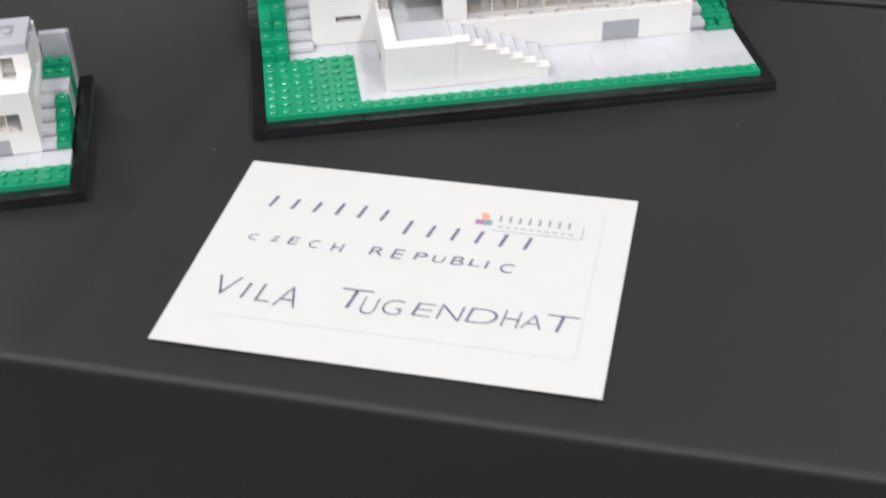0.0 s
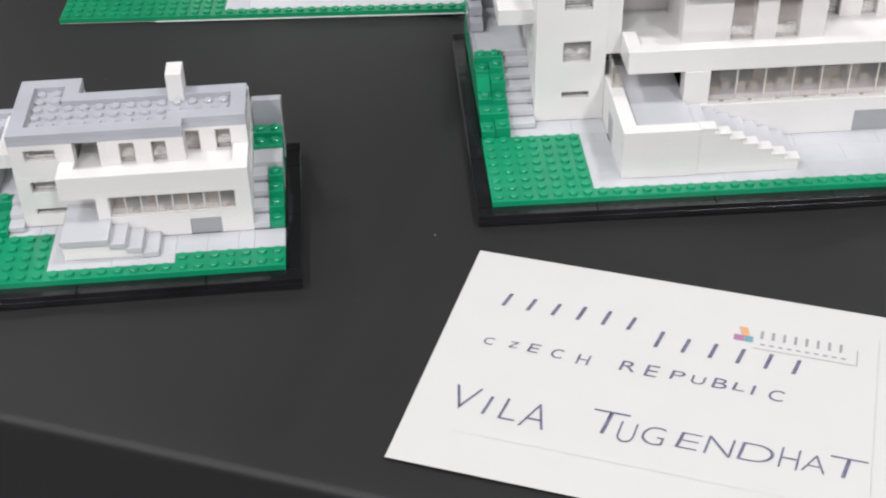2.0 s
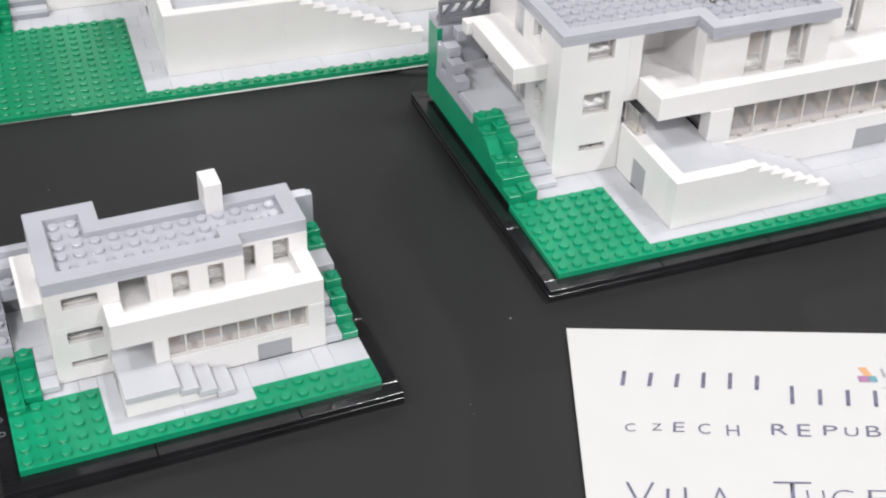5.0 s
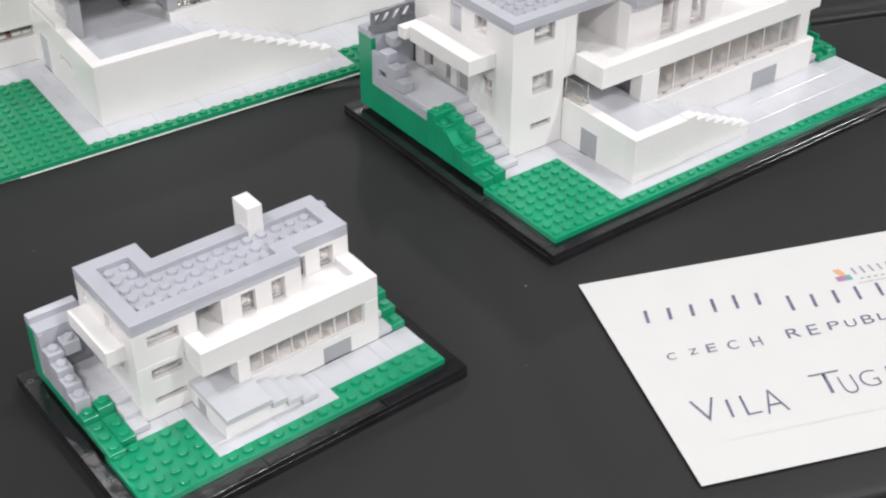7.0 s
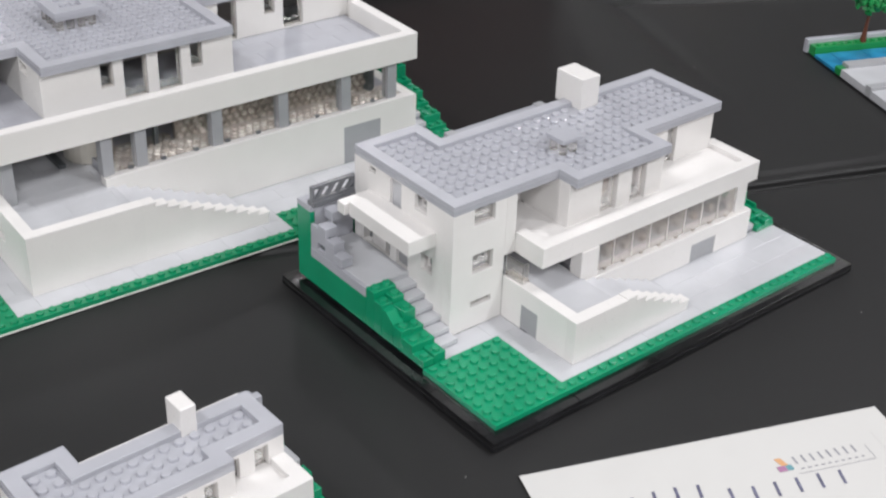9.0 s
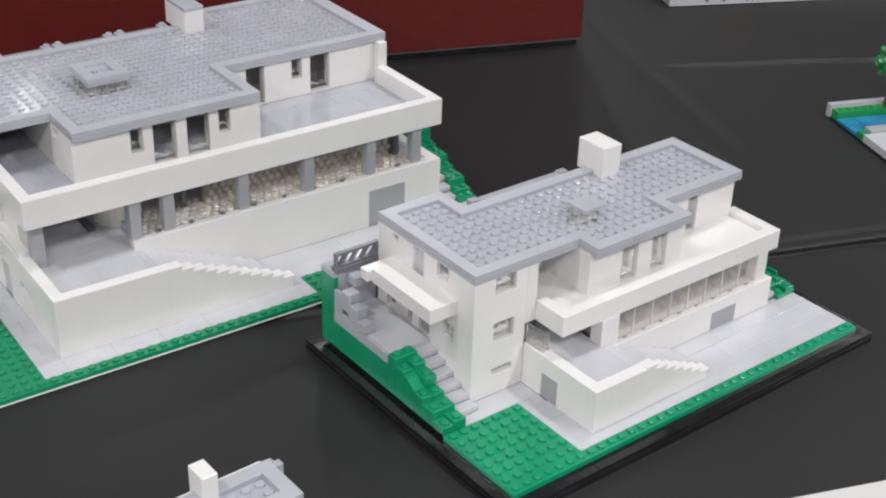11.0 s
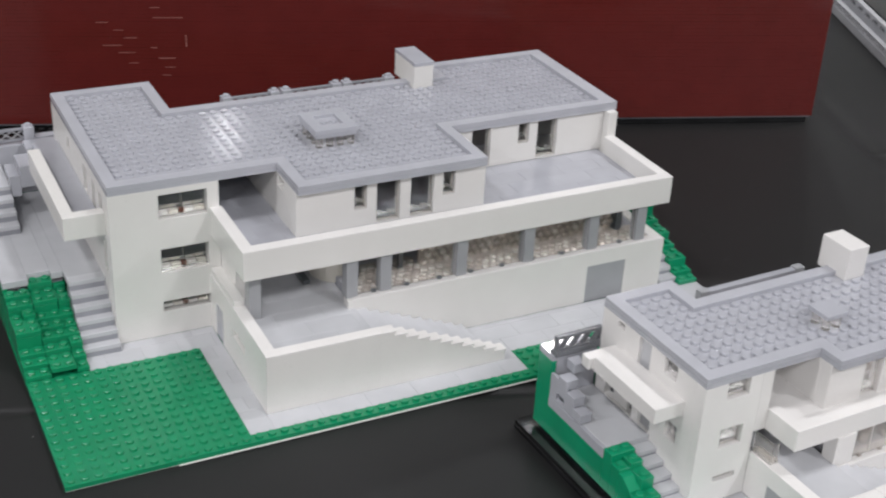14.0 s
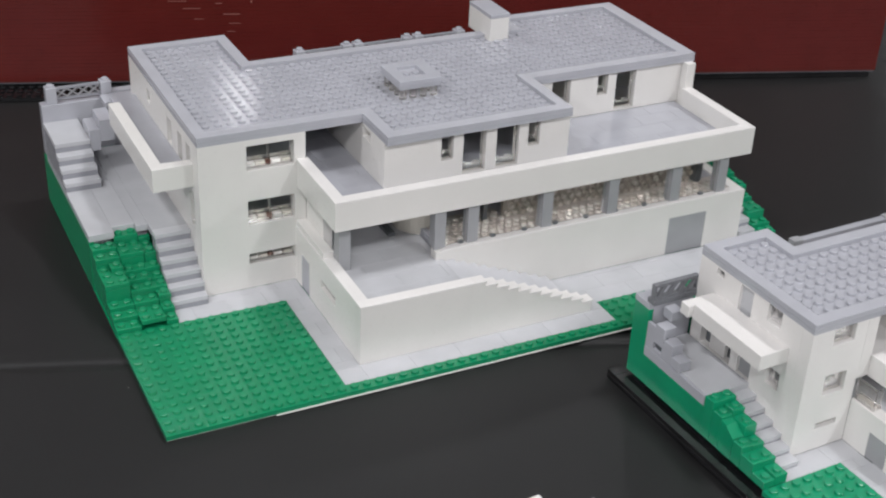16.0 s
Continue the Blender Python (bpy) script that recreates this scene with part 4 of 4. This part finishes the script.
    for u0, u1, z0, z1 in ((19, 20.3, 25.2, 33), (21.4, 22.7, 25.2, 33), (24.4, 25.8, 27, 33), (31, 32, 30, 33), (18.6, 19.6, 16, 23)):
        window(s, "y", u0, u1, z0, z1, 8, 1, SMOKE, SMOKE, 0, False)
    roof(s, [(8, 17, 17, 38), (8, 22, 17, 31), (22, 39, 12, 31), (39, 56, 19, 31), (43, 56, 31, 34)], 37, keep_out=[(26.2, 30.1, 19.0, 23.2), (39.9, 42.1, 28.9, 35)], lip=[(56, 56.4, 19, 34)])
    chimney(s, 40.0, 42.0, 29.0, 33.4, 36.0, 41.5, WHITE_OLD, GREY)
    v = part("roof_vent", boxes((26.2, 30.1, 19.0, 20.0, 39.2, 40.3), (26.2, 30.1, 22.2, 23.2, 39.2, 40.3), (26.2, 27.2, 20.0, 22.2, 39.2, 40.3), (29.1, 30.1, 20.0, 22.2, 39.2, 40.3),
                                (27.2, 29.1, 20.0, 22.2, 39.2, 39.5)), GREY, s, "grey roof vent on clear pegs", 0.0002)
    part("vent_band", boxes((26.3, 30.0, 19.1, 19.4, 38.3, 39.16), (26.3, 30.0, 22.8, 23.1, 38.3, 39.16), (26.3, 26.6, 19.4, 22.8, 38.3, 39.16), (29.7, 30.0, 19.4, 22.8, 38.3, 39.16)), GREY, v)
    for a in (26.7, 27.66, 28.62, 29.58):
        for b in (19.5, 20.5, 21.6, 22.6):
            if b in (19.5, 22.6) or a in (26.7, 29.58):
                bm = bmesh.new()
                bmesh.ops.create_cone(bm, cap_ends=True, segments=10, radius1=0.34 * ST, radius2=0.34 * ST, depth=2.3 * PL, matrix=Matrix.Translation((a * ST, b * ST, 37.16 * PL)))
                part("peg", bm, PANEL, v, "clear round peg")
    for a in (27.7, 28.6):
        bm = bmesh.new()
        stud(bm, a, 21.1, 39.5)
        part("vent_stud", bm, GREY, v)
    # terrace
    walls("terrace_wall", WHITE_OLD, s, "off-white terrace parapet",
          pierced("y", 4, 17, 16, 17, 1.1, 13.8, [(13.8, 15.6, 1.1, 9.0), (8.0, 11.2, 7.0, 9.0)]), (16, 25.6, 3, 4, 1.1, 13.8))
    part("terrace_door", boxes((16.05, 16.6, 13.8, 15.6, 1.1, 9.0)), GREY, s, "plain grey door")
    window(s, "y", 8.0, 11.2, 7.0, 9.0, 16, 1, CLEAR, CLEAR, 0, False)
    part("terrace_block", boxes((17, 25.0, 4, 30, 10.6, 11.0)), GREY, s)
    paving(s, 17, 25.6, 4, 21.6, 12.0, rng=random.Random(17))
    stair_wall(s, 25.6, 3.02, 4, 13.8, 11, 1.1, WHITE_OLD, 1.02, 1.5)
    for k in range(10):
        step(25.6 + k, 26.6 + k, 4.02, 8.58, 1.1, 11.6 - 1.0 * k, s)
    for r in ((16, 17, 4, 16.9, 13.8, 14.05), (16, 25.6, 3, 4, 13.8, 14.05), (25.6, 55.9, 8.6, 9.35, 13.8, 14.0), (16.2, 56, 8.6, 9.6, 29.0, 29.2),
              (16.2, 17.2, 9.6, 17, 29.0, 29.2), (55, 56, 9.6, 18.4, 29.0, 29.2)):
        piece("wall_cap", *r, WHITE, s, False, 0.0)
    # side stair, slope and landings
    for k in range(6):
        step(5, 8, 15.9 + 0.85 * k, 16.75 + 0.85 * k if k < 5 else 21.2, 1.1, 3.1 + 2.0 * k, s)
    for x0, x1, y0, y1, top in ((0, 2, 14, 15, 2.2), (0, 2, 15, 16, 3.3), (0, 2, 16, 17, 4.3), (0, 2, 17, 19, 8.0), (0, 1, 19, 20, 8.0), (1, 2, 19, 20, 8.9), (0, 2, 20, 21, 9.9), (0, 2, 21, 22, 10.9),
                                (2, 4, 14, 16, 3.2), (4, 5, 14, 15, 2.2), (4, 5, 15, 16, 3.4), (2, 4, 16, 17, 4.4), (4, 5, 16, 17, 5.2), (2, 5, 17, 18, 5.8), (2, 4, 18, 19, 6.8), (4, 5, 18, 19, 6.4),
                                (2, 5, 19, 20, 7.6), (2, 4, 20, 21.9, 10.2), (4, 5, 20, 21.9, 9.6), (2, 4, 21.9, 22.9, 11.9), (4, 5, 21.9, 22.4, 10.8)):
        if top > 3.2:
            piece("brick", x0, x1, y0, y1, 1.1, top - 1.06, GREEN_OLD, s, False, 0.03)
        piece("plate", x0, x1, y0, y1, max(1.1, top - 1.0), top, GREEN_OLD, s, True, 0.015)
    for x0, x1, y0 in ((0, 2.1, 22.0), (2.1, 4.0, 22.9), (4.0, 5.0, 22.4), (5.0, 8.0, 21.2)):
        for y1, y2 in ((y0, 30.0), (30.0, 38.4)):
            piece("landing", x0, x1, y1, y2, 11.6, 13.0 - 0.03 * (x0 > 2) + 0.02 * (y1 < 30), TILE, s, False, 0.005)
    part("landing_face", boxes((0.4, 5, 22.94, 23.2, 1.1, 11.6)), GREY, s)
    part("side_wall", boxes((0, 0.4, 22.0, 40, 0.2, 11.58), (0.4, 60, 39.6, 40, 0.2, 11.58)), GREEN_OLD, s, "green side wall", 0.0002)
    for k in range(4):
        step(0.0, 3.08, 30.35 + 1.03 * k, 31.38 + 1.03 * k if k < 3 else 38.4, 13, 15 + 2.0 * k, s)
    piece("stair_brick", 3.1, 4.02, 33.6, 36.4, 18.0, 23.0, GREY, s, False, 0.008)
    piece("stair_brick", 4.02, 5.3, 33.6, 36.4, 20.0, 25.0, GREY, s, False, 0.008)
    part("back_wall", boxes((0.0, 6.4, 38.42, 39.5, 13, 25), (6.4, 60, 38.6, 39.5, 1.1, 26.2)), GREY, s, "light grey street-side wall", 0.0002)
    part("street_floor", boxes((5.2, 16, 36.42, 38.4, 25.0, 26.0)), GREY, s)
    for a in (0.5, 5.4):
        piece("post", a, a + 1, 38.5, 39.5, 25, 28.8, GREY, s, True)
    lattice(s, 1.5, 5.4, 39.0, 25.6, 28.5, RISER)
    for a in (24.2, 29.1, 30.3, 35.6, 36.8, 41.4):
        piece("post", a, a + 1, 38.5, 39.5, 26.2, 29.8, GREY, s, True)
    for a, b in ((25.2, 29.1), (31.3, 35.6), (37.8, 41.4)):
        lattice(s, a, b, 39.0, 26.4, 29.4, RISER)
    part("entry_balcony", boxes((4.7, 8, 18.4, 32.5, 25.0, 26.4), (4.7, 5.7, 18.4, 32.5, 26.4, 30.0), (5.7, 8, 18.4, 19.4, 26.4, 30.0)), WHITE_OLD, s, "white entry balcony", 0.0002)
    piece("balcony_floor", 5.72, 8, 19.42, 36.4, 26.4, 27.2, GREY, s, False, 0.01)
    # far side
    for k in range(5):
        step(56.2, 58, 8.6 + k, 9.6 + k, 1.1, 2.6 + 1.6 * k, s)
    hill(s, 58, 60, 8, 24, 1.1, 18, 33)


S_X, S_Y, S_TURN = -33.62, -6.15, 1.48
L_X, L_Y, L_TURN = -34.03, 31.50, -2.29
small_model()
middle_model()
large_model()


# ---- the name card ----
def name_card():
    c = thing("name_card", "white name card with marker handwriting lying on the cloth", "card", at(C_X, C_Y, C_TURN))
    W, H = CARD_W * ST, CARD_H * ST
    bm = bmesh.new()
    n = 14
    grid = [[bm.verts.new((W * i / n, -H * j / n, 0.0005 + 0.0009 * (i / n) ** 3 * (1 - j / n) * 0.2)) for j in range(n + 1)] for i in range(n + 1)]
    for a, b in zip(grid, grid[1:]):
        for k in range(n):
            bm.faces.new((a[k], a[k + 1], b[k + 1], b[k]))
    ret = bmesh.ops.extrude_face_region(bm, geom=bm.faces[:])
    for v in ret["geom"]:
        if isinstance(v, bmesh.types.BMVert):
            v.co.z += 0.0003
    part("card_sheet", bm, PAPER, c)
    z = 0.00108

    def bar(name, u0, u1, v0, v1, mat, lean=0.0):
        """u and v run from 0 to 1 across and down the card."""
        bm = bmesh.new()
        pts = ((u0 - lean, v1), (u1 - lean, v1), (u1 + lean, v0), (u0 + lean, v0))
        bm.faces.new([bm.verts.new((u * W, -v * H, z)) for u, v in pts])
        return part(name, bm, mat, c)

    def letter(ch, u0, u1, v0, v1, lean):
        """One handwritten capital, set in its place on the card."""
        cu = bpy.data.curves.new("letter", "FONT")
        cu.body, cu.size, cu.shear = ch, 0.02, lean
        cu.offset = -0.00042 if v1 - v0 > 0.06 else -0.0001
        tmp = new("letter", cu)
        me = bpy.data.meshes.new_from_object(tmp.evaluated_get(bpy.context.evaluated_depsgraph_get()))
        bpy.data.objects.remove(tmp)
        bpy.data.curves.remove(cu)
        xs, ys = [v.co.x for v in me.vertices], [v.co.y for v in me.vertices]
        for v in me.vertices:
            v.co = ((u0 + (u1 - u0) * (v.co.x - min(xs)) / (max(xs) - min(xs))) * W,
                    -(v1 + (v0 - v1) * (v.co.y - min(ys)) / (max(ys) - min(ys))) * H, z)
        me.materials.clear()
        me.materials.append(INK)
        ob = new("letter", me)
        ob.parent = c
    # a person's name stays unlettered: plain bars of its size
    rng = random.Random(12)
    for a, b, top, low, k in ((0.09, 0.435, 0.19, 0.265, 6), (0.445, 0.80, 0.25, 0.335, 6)):
        for i in range(k):
            u, w = a + (b - a) * (i + 0.12) / k, (b - a) / k * 0.66
            t0, t1 = top + 0.02 * rng.random() + 0.016 * i / k, low + 0.012 * i / k
            bar("name_bar", u + 0.25 * w, u + 0.25 * w + 0.0085, t0, t1, INK, 0.005)
    for word in (*COUNTRY, *VILLA):
        for ch, u0, u1, v0, v1 in word:
            letter(ch, u0, u1, v0, v1, 0.12)
    # printed mark: small coloured shapes and grey strokes
    bar("mark", 0.622, 0.645, 0.205, 0.232, MAGENTA)
    bar("mark", 0.634, 0.652, 0.165, 0.205, ORANGE, -0.004)
    bar("mark", 0.646, 0.663, 0.205, 0.232, TEAL)
    for k in range(8):
        bar("mark_bar", 0.678 + 0.024 * k, 0.684 + 0.024 * k, 0.170, 0.208, PRINT)
    bar("mark_line", 0.665, 0.885, 0.256, 0.2585, PRINT)
    bar("mark_line", 0.8832, 0.885, 0.185, 0.2555, PRINT)
    bar("frame_line", 0.9280, 0.9290, 0.12, 0.850, FAINT)
    bar("frame_line", 0.10, 0.9278, 0.8490, 0.8503, FAINT)
    for k in range(10):
        bar("mark_dot", 0.68 + 0.019 * k, 0.690 + 0.019 * k, 0.232, 0.238, PRINT)
    

C_X, C_Y, C_TURN, CARD_W, CARD_H = -1.15, -3.79, -20.62, 27.06, 19.2
# each capital of the two readable lines: left, right, top, foot, as shares of the card
COUNTRY = (
    (("C", 0.097, 0.12, 0.428, 0.461), ("Z", 0.152, 0.175, 0.427, 0.455), ("E", 0.195, 0.223, 0.42, 0.46), ("C", 0.249, 0.275, 0.424, 0.466), ("H", 0.305, 0.335, 0.428, 0.473)),
    (("R", 0.398, 0.432, 0.421, 0.466), ("E", 0.452, 0.484, 0.42, 0.471), ("P", 0.506, 0.539, 0.424, 0.464), ("U", 0.552, 0.583, 0.43, 0.466),
     ("B", 0.595, 0.627, 0.423, 0.467), ("L", 0.638, 0.664, 0.427, 0.462), ("I", 0.676, 0.687, 0.427, 0.468), ("C", 0.714, 0.746, 0.430, 0.477)),
)
VILLA = (
    (("V", 0.081, 0.138, 0.66, 0.76), ("I", 0.151, 0.166, 0.683, 0.761), ("L", 0.187, 0.223, 0.678, 0.766), ("A", 0.232, 0.285, 0.676, 0.778)),
    (("T", 0.374, 0.45, 0.65, 0.745), ("U", 0.432, 0.47, 0.681, 0.763), ("G", 0.481, 0.528, 0.678, 0.751), ("E", 0.549, 0.6, 0.677, 0.741), ("N", 0.606, 0.665, 0.67, 0.743),
     ("D", 0.671, 0.742, 0.669, 0.74), ("H", 0.751, 0.793, 0.66, 0.74), ("A", 0.795, 0.841, 0.668, 0.735), ("T", 0.849, 0.922, 0.655, 0.735)),
)
name_card()


# ---- the red box behind, and the neighbours' models ----
def red_box():
    r = thing("red_display_box", "dark red glossy box of stacked toy plates behind the models", "display box", at(0, 0, -20.2))
    x1, y0 = 38.6, 82.1
    rng = random.Random(41)
    part("box_core", boxes((x1 - 150, x1 - 0.1, y0 + 0.3, y0 + 30, 2.4, 62)), RED, r)
    bm = bmesh.new()
    for k in range(56):
        x = x1 - 150 - rng.choice((0, 3, 5))
        while x < x1 - 0.01:
            w = min(rng.choice((6, 8, 8, 10)), x1 - x)
            d = 0.012 * rng.random()
            box(bm, x + 0.006, x + w - 0.006, y0 + d, y0 + 0.6, 2.4 + 1.06 * k, 2.4 + 1.06 * k + 1.045)
            x += w
    bmesh.ops.bevel(bm, geom=bm.edges[:], offset=0.00012, segments=1, affect="EDGES")
    tagged(part("plate_course", bm, RED, r, "glossy dark red plates in flush courses"), kind="stuff")
    # thin pale bars painted as lamp glints along the plate edges
    for u, w, z, h in ((-38.7, 1.8, 21.5, 0.2), (-38.1, 1.2, 18.9, 0.1), (-39.1, 3.2, 33.1, 0.12), (-39.4, 1.1, 36.0, 0.12), (-39.5, 0.7, 24.6, 0.12), (-38.4, 0.9, 16.6, 0.1),
                       (-35.7, 0.1, 24.8, 3.4), (-42.3, 1.4, 27.4, 0.12), (-43.4, 1.1, 29.6, 0.1), (-44.6, 2.0, 25.3, 0.12), (-43.0, 1.8, 23.2, 0.1), (-45.2, 1.3, 31.8, 0.12), (-41.9, 1.0, 20.2, 0.1)):
        part("scuff", boxes((u, u + w, y0 - 0.02, y0 + 0.01, z, z + h)), GLINT, r, "pale bar painted as a glint on the red plates")
    part("box_foot", boxes((x1 - 150, x1 - 0.2, y0 + 0.1, y0 + 29.9, 1.9, 2.38)), DARK, r)
    part("box_base", boxes((x1 - 150, x1 - 0.5, y0 + 0.4, y0 + 29.5, 0, 1.88)), BLACK, r, "black base plate")
    bm = boxes((x1 - 150, x1 - 78, y0 - 3, y0 + 0.38, 0, 1.0))
    studs(bm, x1 - 130, x1 - 78, y0 - 3, y0, 1.0)
    part("base_lip", bm, BLACK, r, "black studded plate edge")


red_box()


def leaf_tree(x, y, z, m):
    """A little toy tree: a bent brown trunk and a crown of overlapping leaf plates."""
    t = thing("toy_tree", "little toy tree with brown trunk and green leaf crown", "toy tree", m)
    bm = bmesh.new()
    rings = []
    for k in range(6):
        f = k / 5
        r = 0.40 - 0.20 * min(1.0, 2.2 * f)
        rings.append([bm.verts.new(((x + 0.25 * f * f + r * math.cos(a)) * ST, (y + r * math.sin(a)) * ST, (z + 9.6 * f) * PL)) for a in (math.pi * q / 4 for q in range(8))])
    for a, b in zip(rings, rings[1:]):
        for q in range(8):
            bm.faces.new((a[q], a[(q + 1) % 8], b[(q + 1) % 8], b[q]))
    bm.faces.new(rings[-1])
    part("trunk", bm, BROWN, t)
    rng = random.Random(77)
    bm = bmesh.new()
    for k in range(120):
        v = Vector((rng.gauss(0, 1), rng.gauss(0, 1), rng.gauss(0, 0.75))).normalized() * (1.2 + 0.9 * rng.random())
        p = ((x + 0.25 + v.x) * ST, (y + v.y) * ST, (z + 13.6) * PL + v.z * ST)
        bmesh.ops.create_cone(bm, cap_ends=True, segments=6, radius1=0.42 * ST, radius2=0.28 * ST, depth=0.3 * ST,
                              matrix=Matrix.LocRotScale(p, Euler((rng.random(), rng.random(), 6 * rng.random())), (1.2, 0.8, 1)))
    tagged(part("crown", bm, LEAF, t, "clumped green leaf plates"), kind="stuff")


def pond_model():
    """A neighbour's landscape: pond, strip of plants, kerbs and pale road; its corner lies at the local origin, x along its back edge."""
    m = at(73.0, 31.6, -21.5)
    p = thing("pond_road_model", "toy-brick model with blue pond, planted strip and pale road", "toy model", m)
    part("back_wall", boxes((0, 40, -0.7, 0, 0, 3.9)), GREY, p, "light grey low back wall", 0.0002)
    bm = boxes((0.3, 40, -2.0, -0.72, 0, 2.7))
    studs(bm, 0.5, 39.5, -1.9, -0.9, 2.7)
    part("plant_strip", bm, LEAF, p, "green planted strip")
    for k in range(20):
        for q in range(2):
            piece("pond_tile", 0.1 + 2 * k, 2.1 + 2 * k, -6.6 + 2.19 * q, -4.41 + 2.19 * q, 0.2, 1.2 - 0.08 * ((k + q) % 2), BLUE, p, False, 0.02)
    part("pond_bed", boxes((0.2, 40, -30, -0.5, 0, 0.18)), BLACK, p)
    piece("bank", 0.1, 0.98, -7.6, -6.42, 0.2, 2.2, LEAF, p)
    part("kerb", boxes((1.0, 40, -7.7, -6.4, 0.2, 3.2)), MIDGREY, p, "grey kerb", 0.0002)
    for k in range(5):
        piece("road_tile", 0.1 + 8 * k, 8.1 + 8 * k, -12.4, -7.62, 0.2, 2.4, TILE, p)
    part("kerb", boxes((0.1, 40, -13.4, -12.42, 0.2, 3.2)), MIDGREY, p, "grey kerb", 0.0002)
    for k in range(5):
        piece("road_tile", 0.1 + 8 * k, 8.1 + 8 * k, -22, -13.42, 0.2, 2.4, TILE, p)
    leaf_tree(6.7, -1.4, 2.7, m)


pond_model()


def bridge_model():
    """A neighbour's grey road bridge: a beam with round holes in front, railings of pierced beams, a dark track and a pale road."""
    m = at(85.0, 68.0, -25.4)
    b = thing("grey_bridge_model", "light grey toy-brick bridge model with railings and a road", "toy model", m)
    part("front_beam", boxes((0, 40, 0, 1, 0, 3)), TILE, b, "light grey beam with round holes", 0.0003)
    part("side_beam", boxes((0, 1, 1, 44, 0, 3)), TILE, b, "light grey beam", 0.0003)
    part("deck", boxes((1, 40, 1, 44, 0.5, 2.4)), GREY, b)
    for x in (5.5, 8.0, 11.5, 12.3, 13.1, 13.9, 14.7, 18.5, 22.0):
        bm = bmesh.new()
        bmesh.ops.create_cone(bm, cap_ends=True, segments=14, radius1=0.27 * ST, radius2=0.27 * ST, depth=0.06 * ST,
                              matrix=Matrix.LocRotScale((x * ST, -0.02 * ST, 1.7 * PL), Euler((math.pi / 2, 0, 0)), None))
        part("hole", bm, DARK, b)
    for x0, z0, z1, h0, h1, pitch in ((0.2, 3, 5.2, 3.8, 4.6, 1.7), (2.0, 3, 8.2, 5.5, 7.1, 3.2)):
        rows = [(x0, x0 + 0.8, 1, 44, z0, h0), (x0, x0 + 0.8, 1, 44, h1, z1)]
        rows += [(x0, x0 + 0.8, 1 + pitch * k, 1 + pitch * (k + 0.34), h0, h1) for k in range(int(43 / pitch))]
        part("railing", boxes(*rows), TILE, b, "grey railing beam with long openings", 0.0002)
        part("railing_core", boxes((x0 + 0.35, x0 + 0.45, 1.4, 43, h0, h1)), DARK, b)
    part("track_bed", boxes((2.9, 8.2, 1, 44, 2.4, 2.8)), BLACK, b, "dark grey ribbed track")
    for k in range(15):
        part("sleeper", boxes((3.0, 8.0, 1.2 + 0.9 * k, 1.6 + 0.9 * k, 2.8, 3.2)), DARK if k > 2 else GREY, b)
    rows = [(9.0, 9.9, 3.2, 44, 4.6, 6.6)] + [(9.0, 9.9, 3.4 + 3 * k, 4.6 + 3 * k, 2.8, 4.6) for k in range(13)]
    part("railing", boxes(*rows), TILE, b, "grey railing", 0.0002)
    for k in range(3):
        piece("post_block", 8.3, 9.0, 3 + 3.0 * k, 4.2 + 3.0 * k, 2.8, 5.0, GREY, b, True)
    part("tunnel_hull", boxes((3.2, 8.0, 15.5, 44, 3.2, 8)), BLACK, b, "dark train body", 0.0004)
    part("road", boxes((10, 40, 1, 44, 2.41, 2.8)), GREY, b, "pale smooth road")
    # the little bus on the road
    v = thing("toy_bus", "yellow and red toy bus with black wheels on the bridge road", "toy vehicle", m @ pose(11.9 * ST, 5.8 * ST, 2.8 * PL, 0, 0, 4))
    part("chassis", boxes((-0.15, 4.15, -0.2, 14, 2.9, 4.2)), BRIGHTRED, v, "red lower body", 0.0004)
    part("body", boxes((0, 4, 0, 13.8, 4.2, 6.6), (0, 0.5, 0, 13.8, 6.6, 10), (3.5, 4, 0, 13.8, 6.6, 10), (0.5, 3.5, 13.2, 13.8, 6.6, 10), (0, 4, 0.4, 13.8, 10, 11.4)), YELLOW, v,
         "yellow upper body", 0.0004)
    for k in range(4):
        part("side_window", boxes((-0.04, 0.02, 1.2 + 3.1 * k, 3.4 + 3.1 * k, 6.9, 9.8)), PALE, v, "pale side window")
    part("windscreen", boxes((0.5, 3.5, 0.2, 0.5, 6.6, 10)), CLEAR, v, "clear windscreen")
    for x in (0.1, 3.1):
        for y in (2.2, 11):
            bm = bmesh.new()
            bmesh.ops.create_cone(bm, cap_ends=True, segments=16, radius1=0.72 * ST, radius2=0.72 * ST, depth=0.8 * ST,
                                  matrix=Matrix.LocRotScale(((x + 0.4) * ST, (y - 1.6 if y < 5 else y) * ST, 0.72 * ST), Euler((0, math.pi / 2, 0)), None))
            part("wheel", bm, BLACK, v, "black tyre")


bridge_model()


def lint():
    """Scattered pale crumbs of lint on the black cloth."""
    rng = random.Random(90)
    bm = bmesh.new()
    for k in range(160):
        x, y = rng.uniform(-1.0, 1.0), rng.uniform(-0.19, 0.66)
        r = rng.choice((0.0002, 0.0003, 0.0004, 0.0007))
        bmesh.ops.create_icosphere(bm, subdivisions=1, radius=r, matrix=Matrix.LocRotScale((x, y, 0.0001), Euler((0, 0, 6 * rng.random())), (2.2 if k % 5 == 0 else 1, 0.7, 0.35)))
    ob = new("lint", mesh_of("lint", bm, LINT))
    ob.matrix_basis = at(0, 0, TABLE_TURN)
    tagged(ob, "scattered pale lint crumbs on the black cloth", "lint", kind="stuff")


lint()
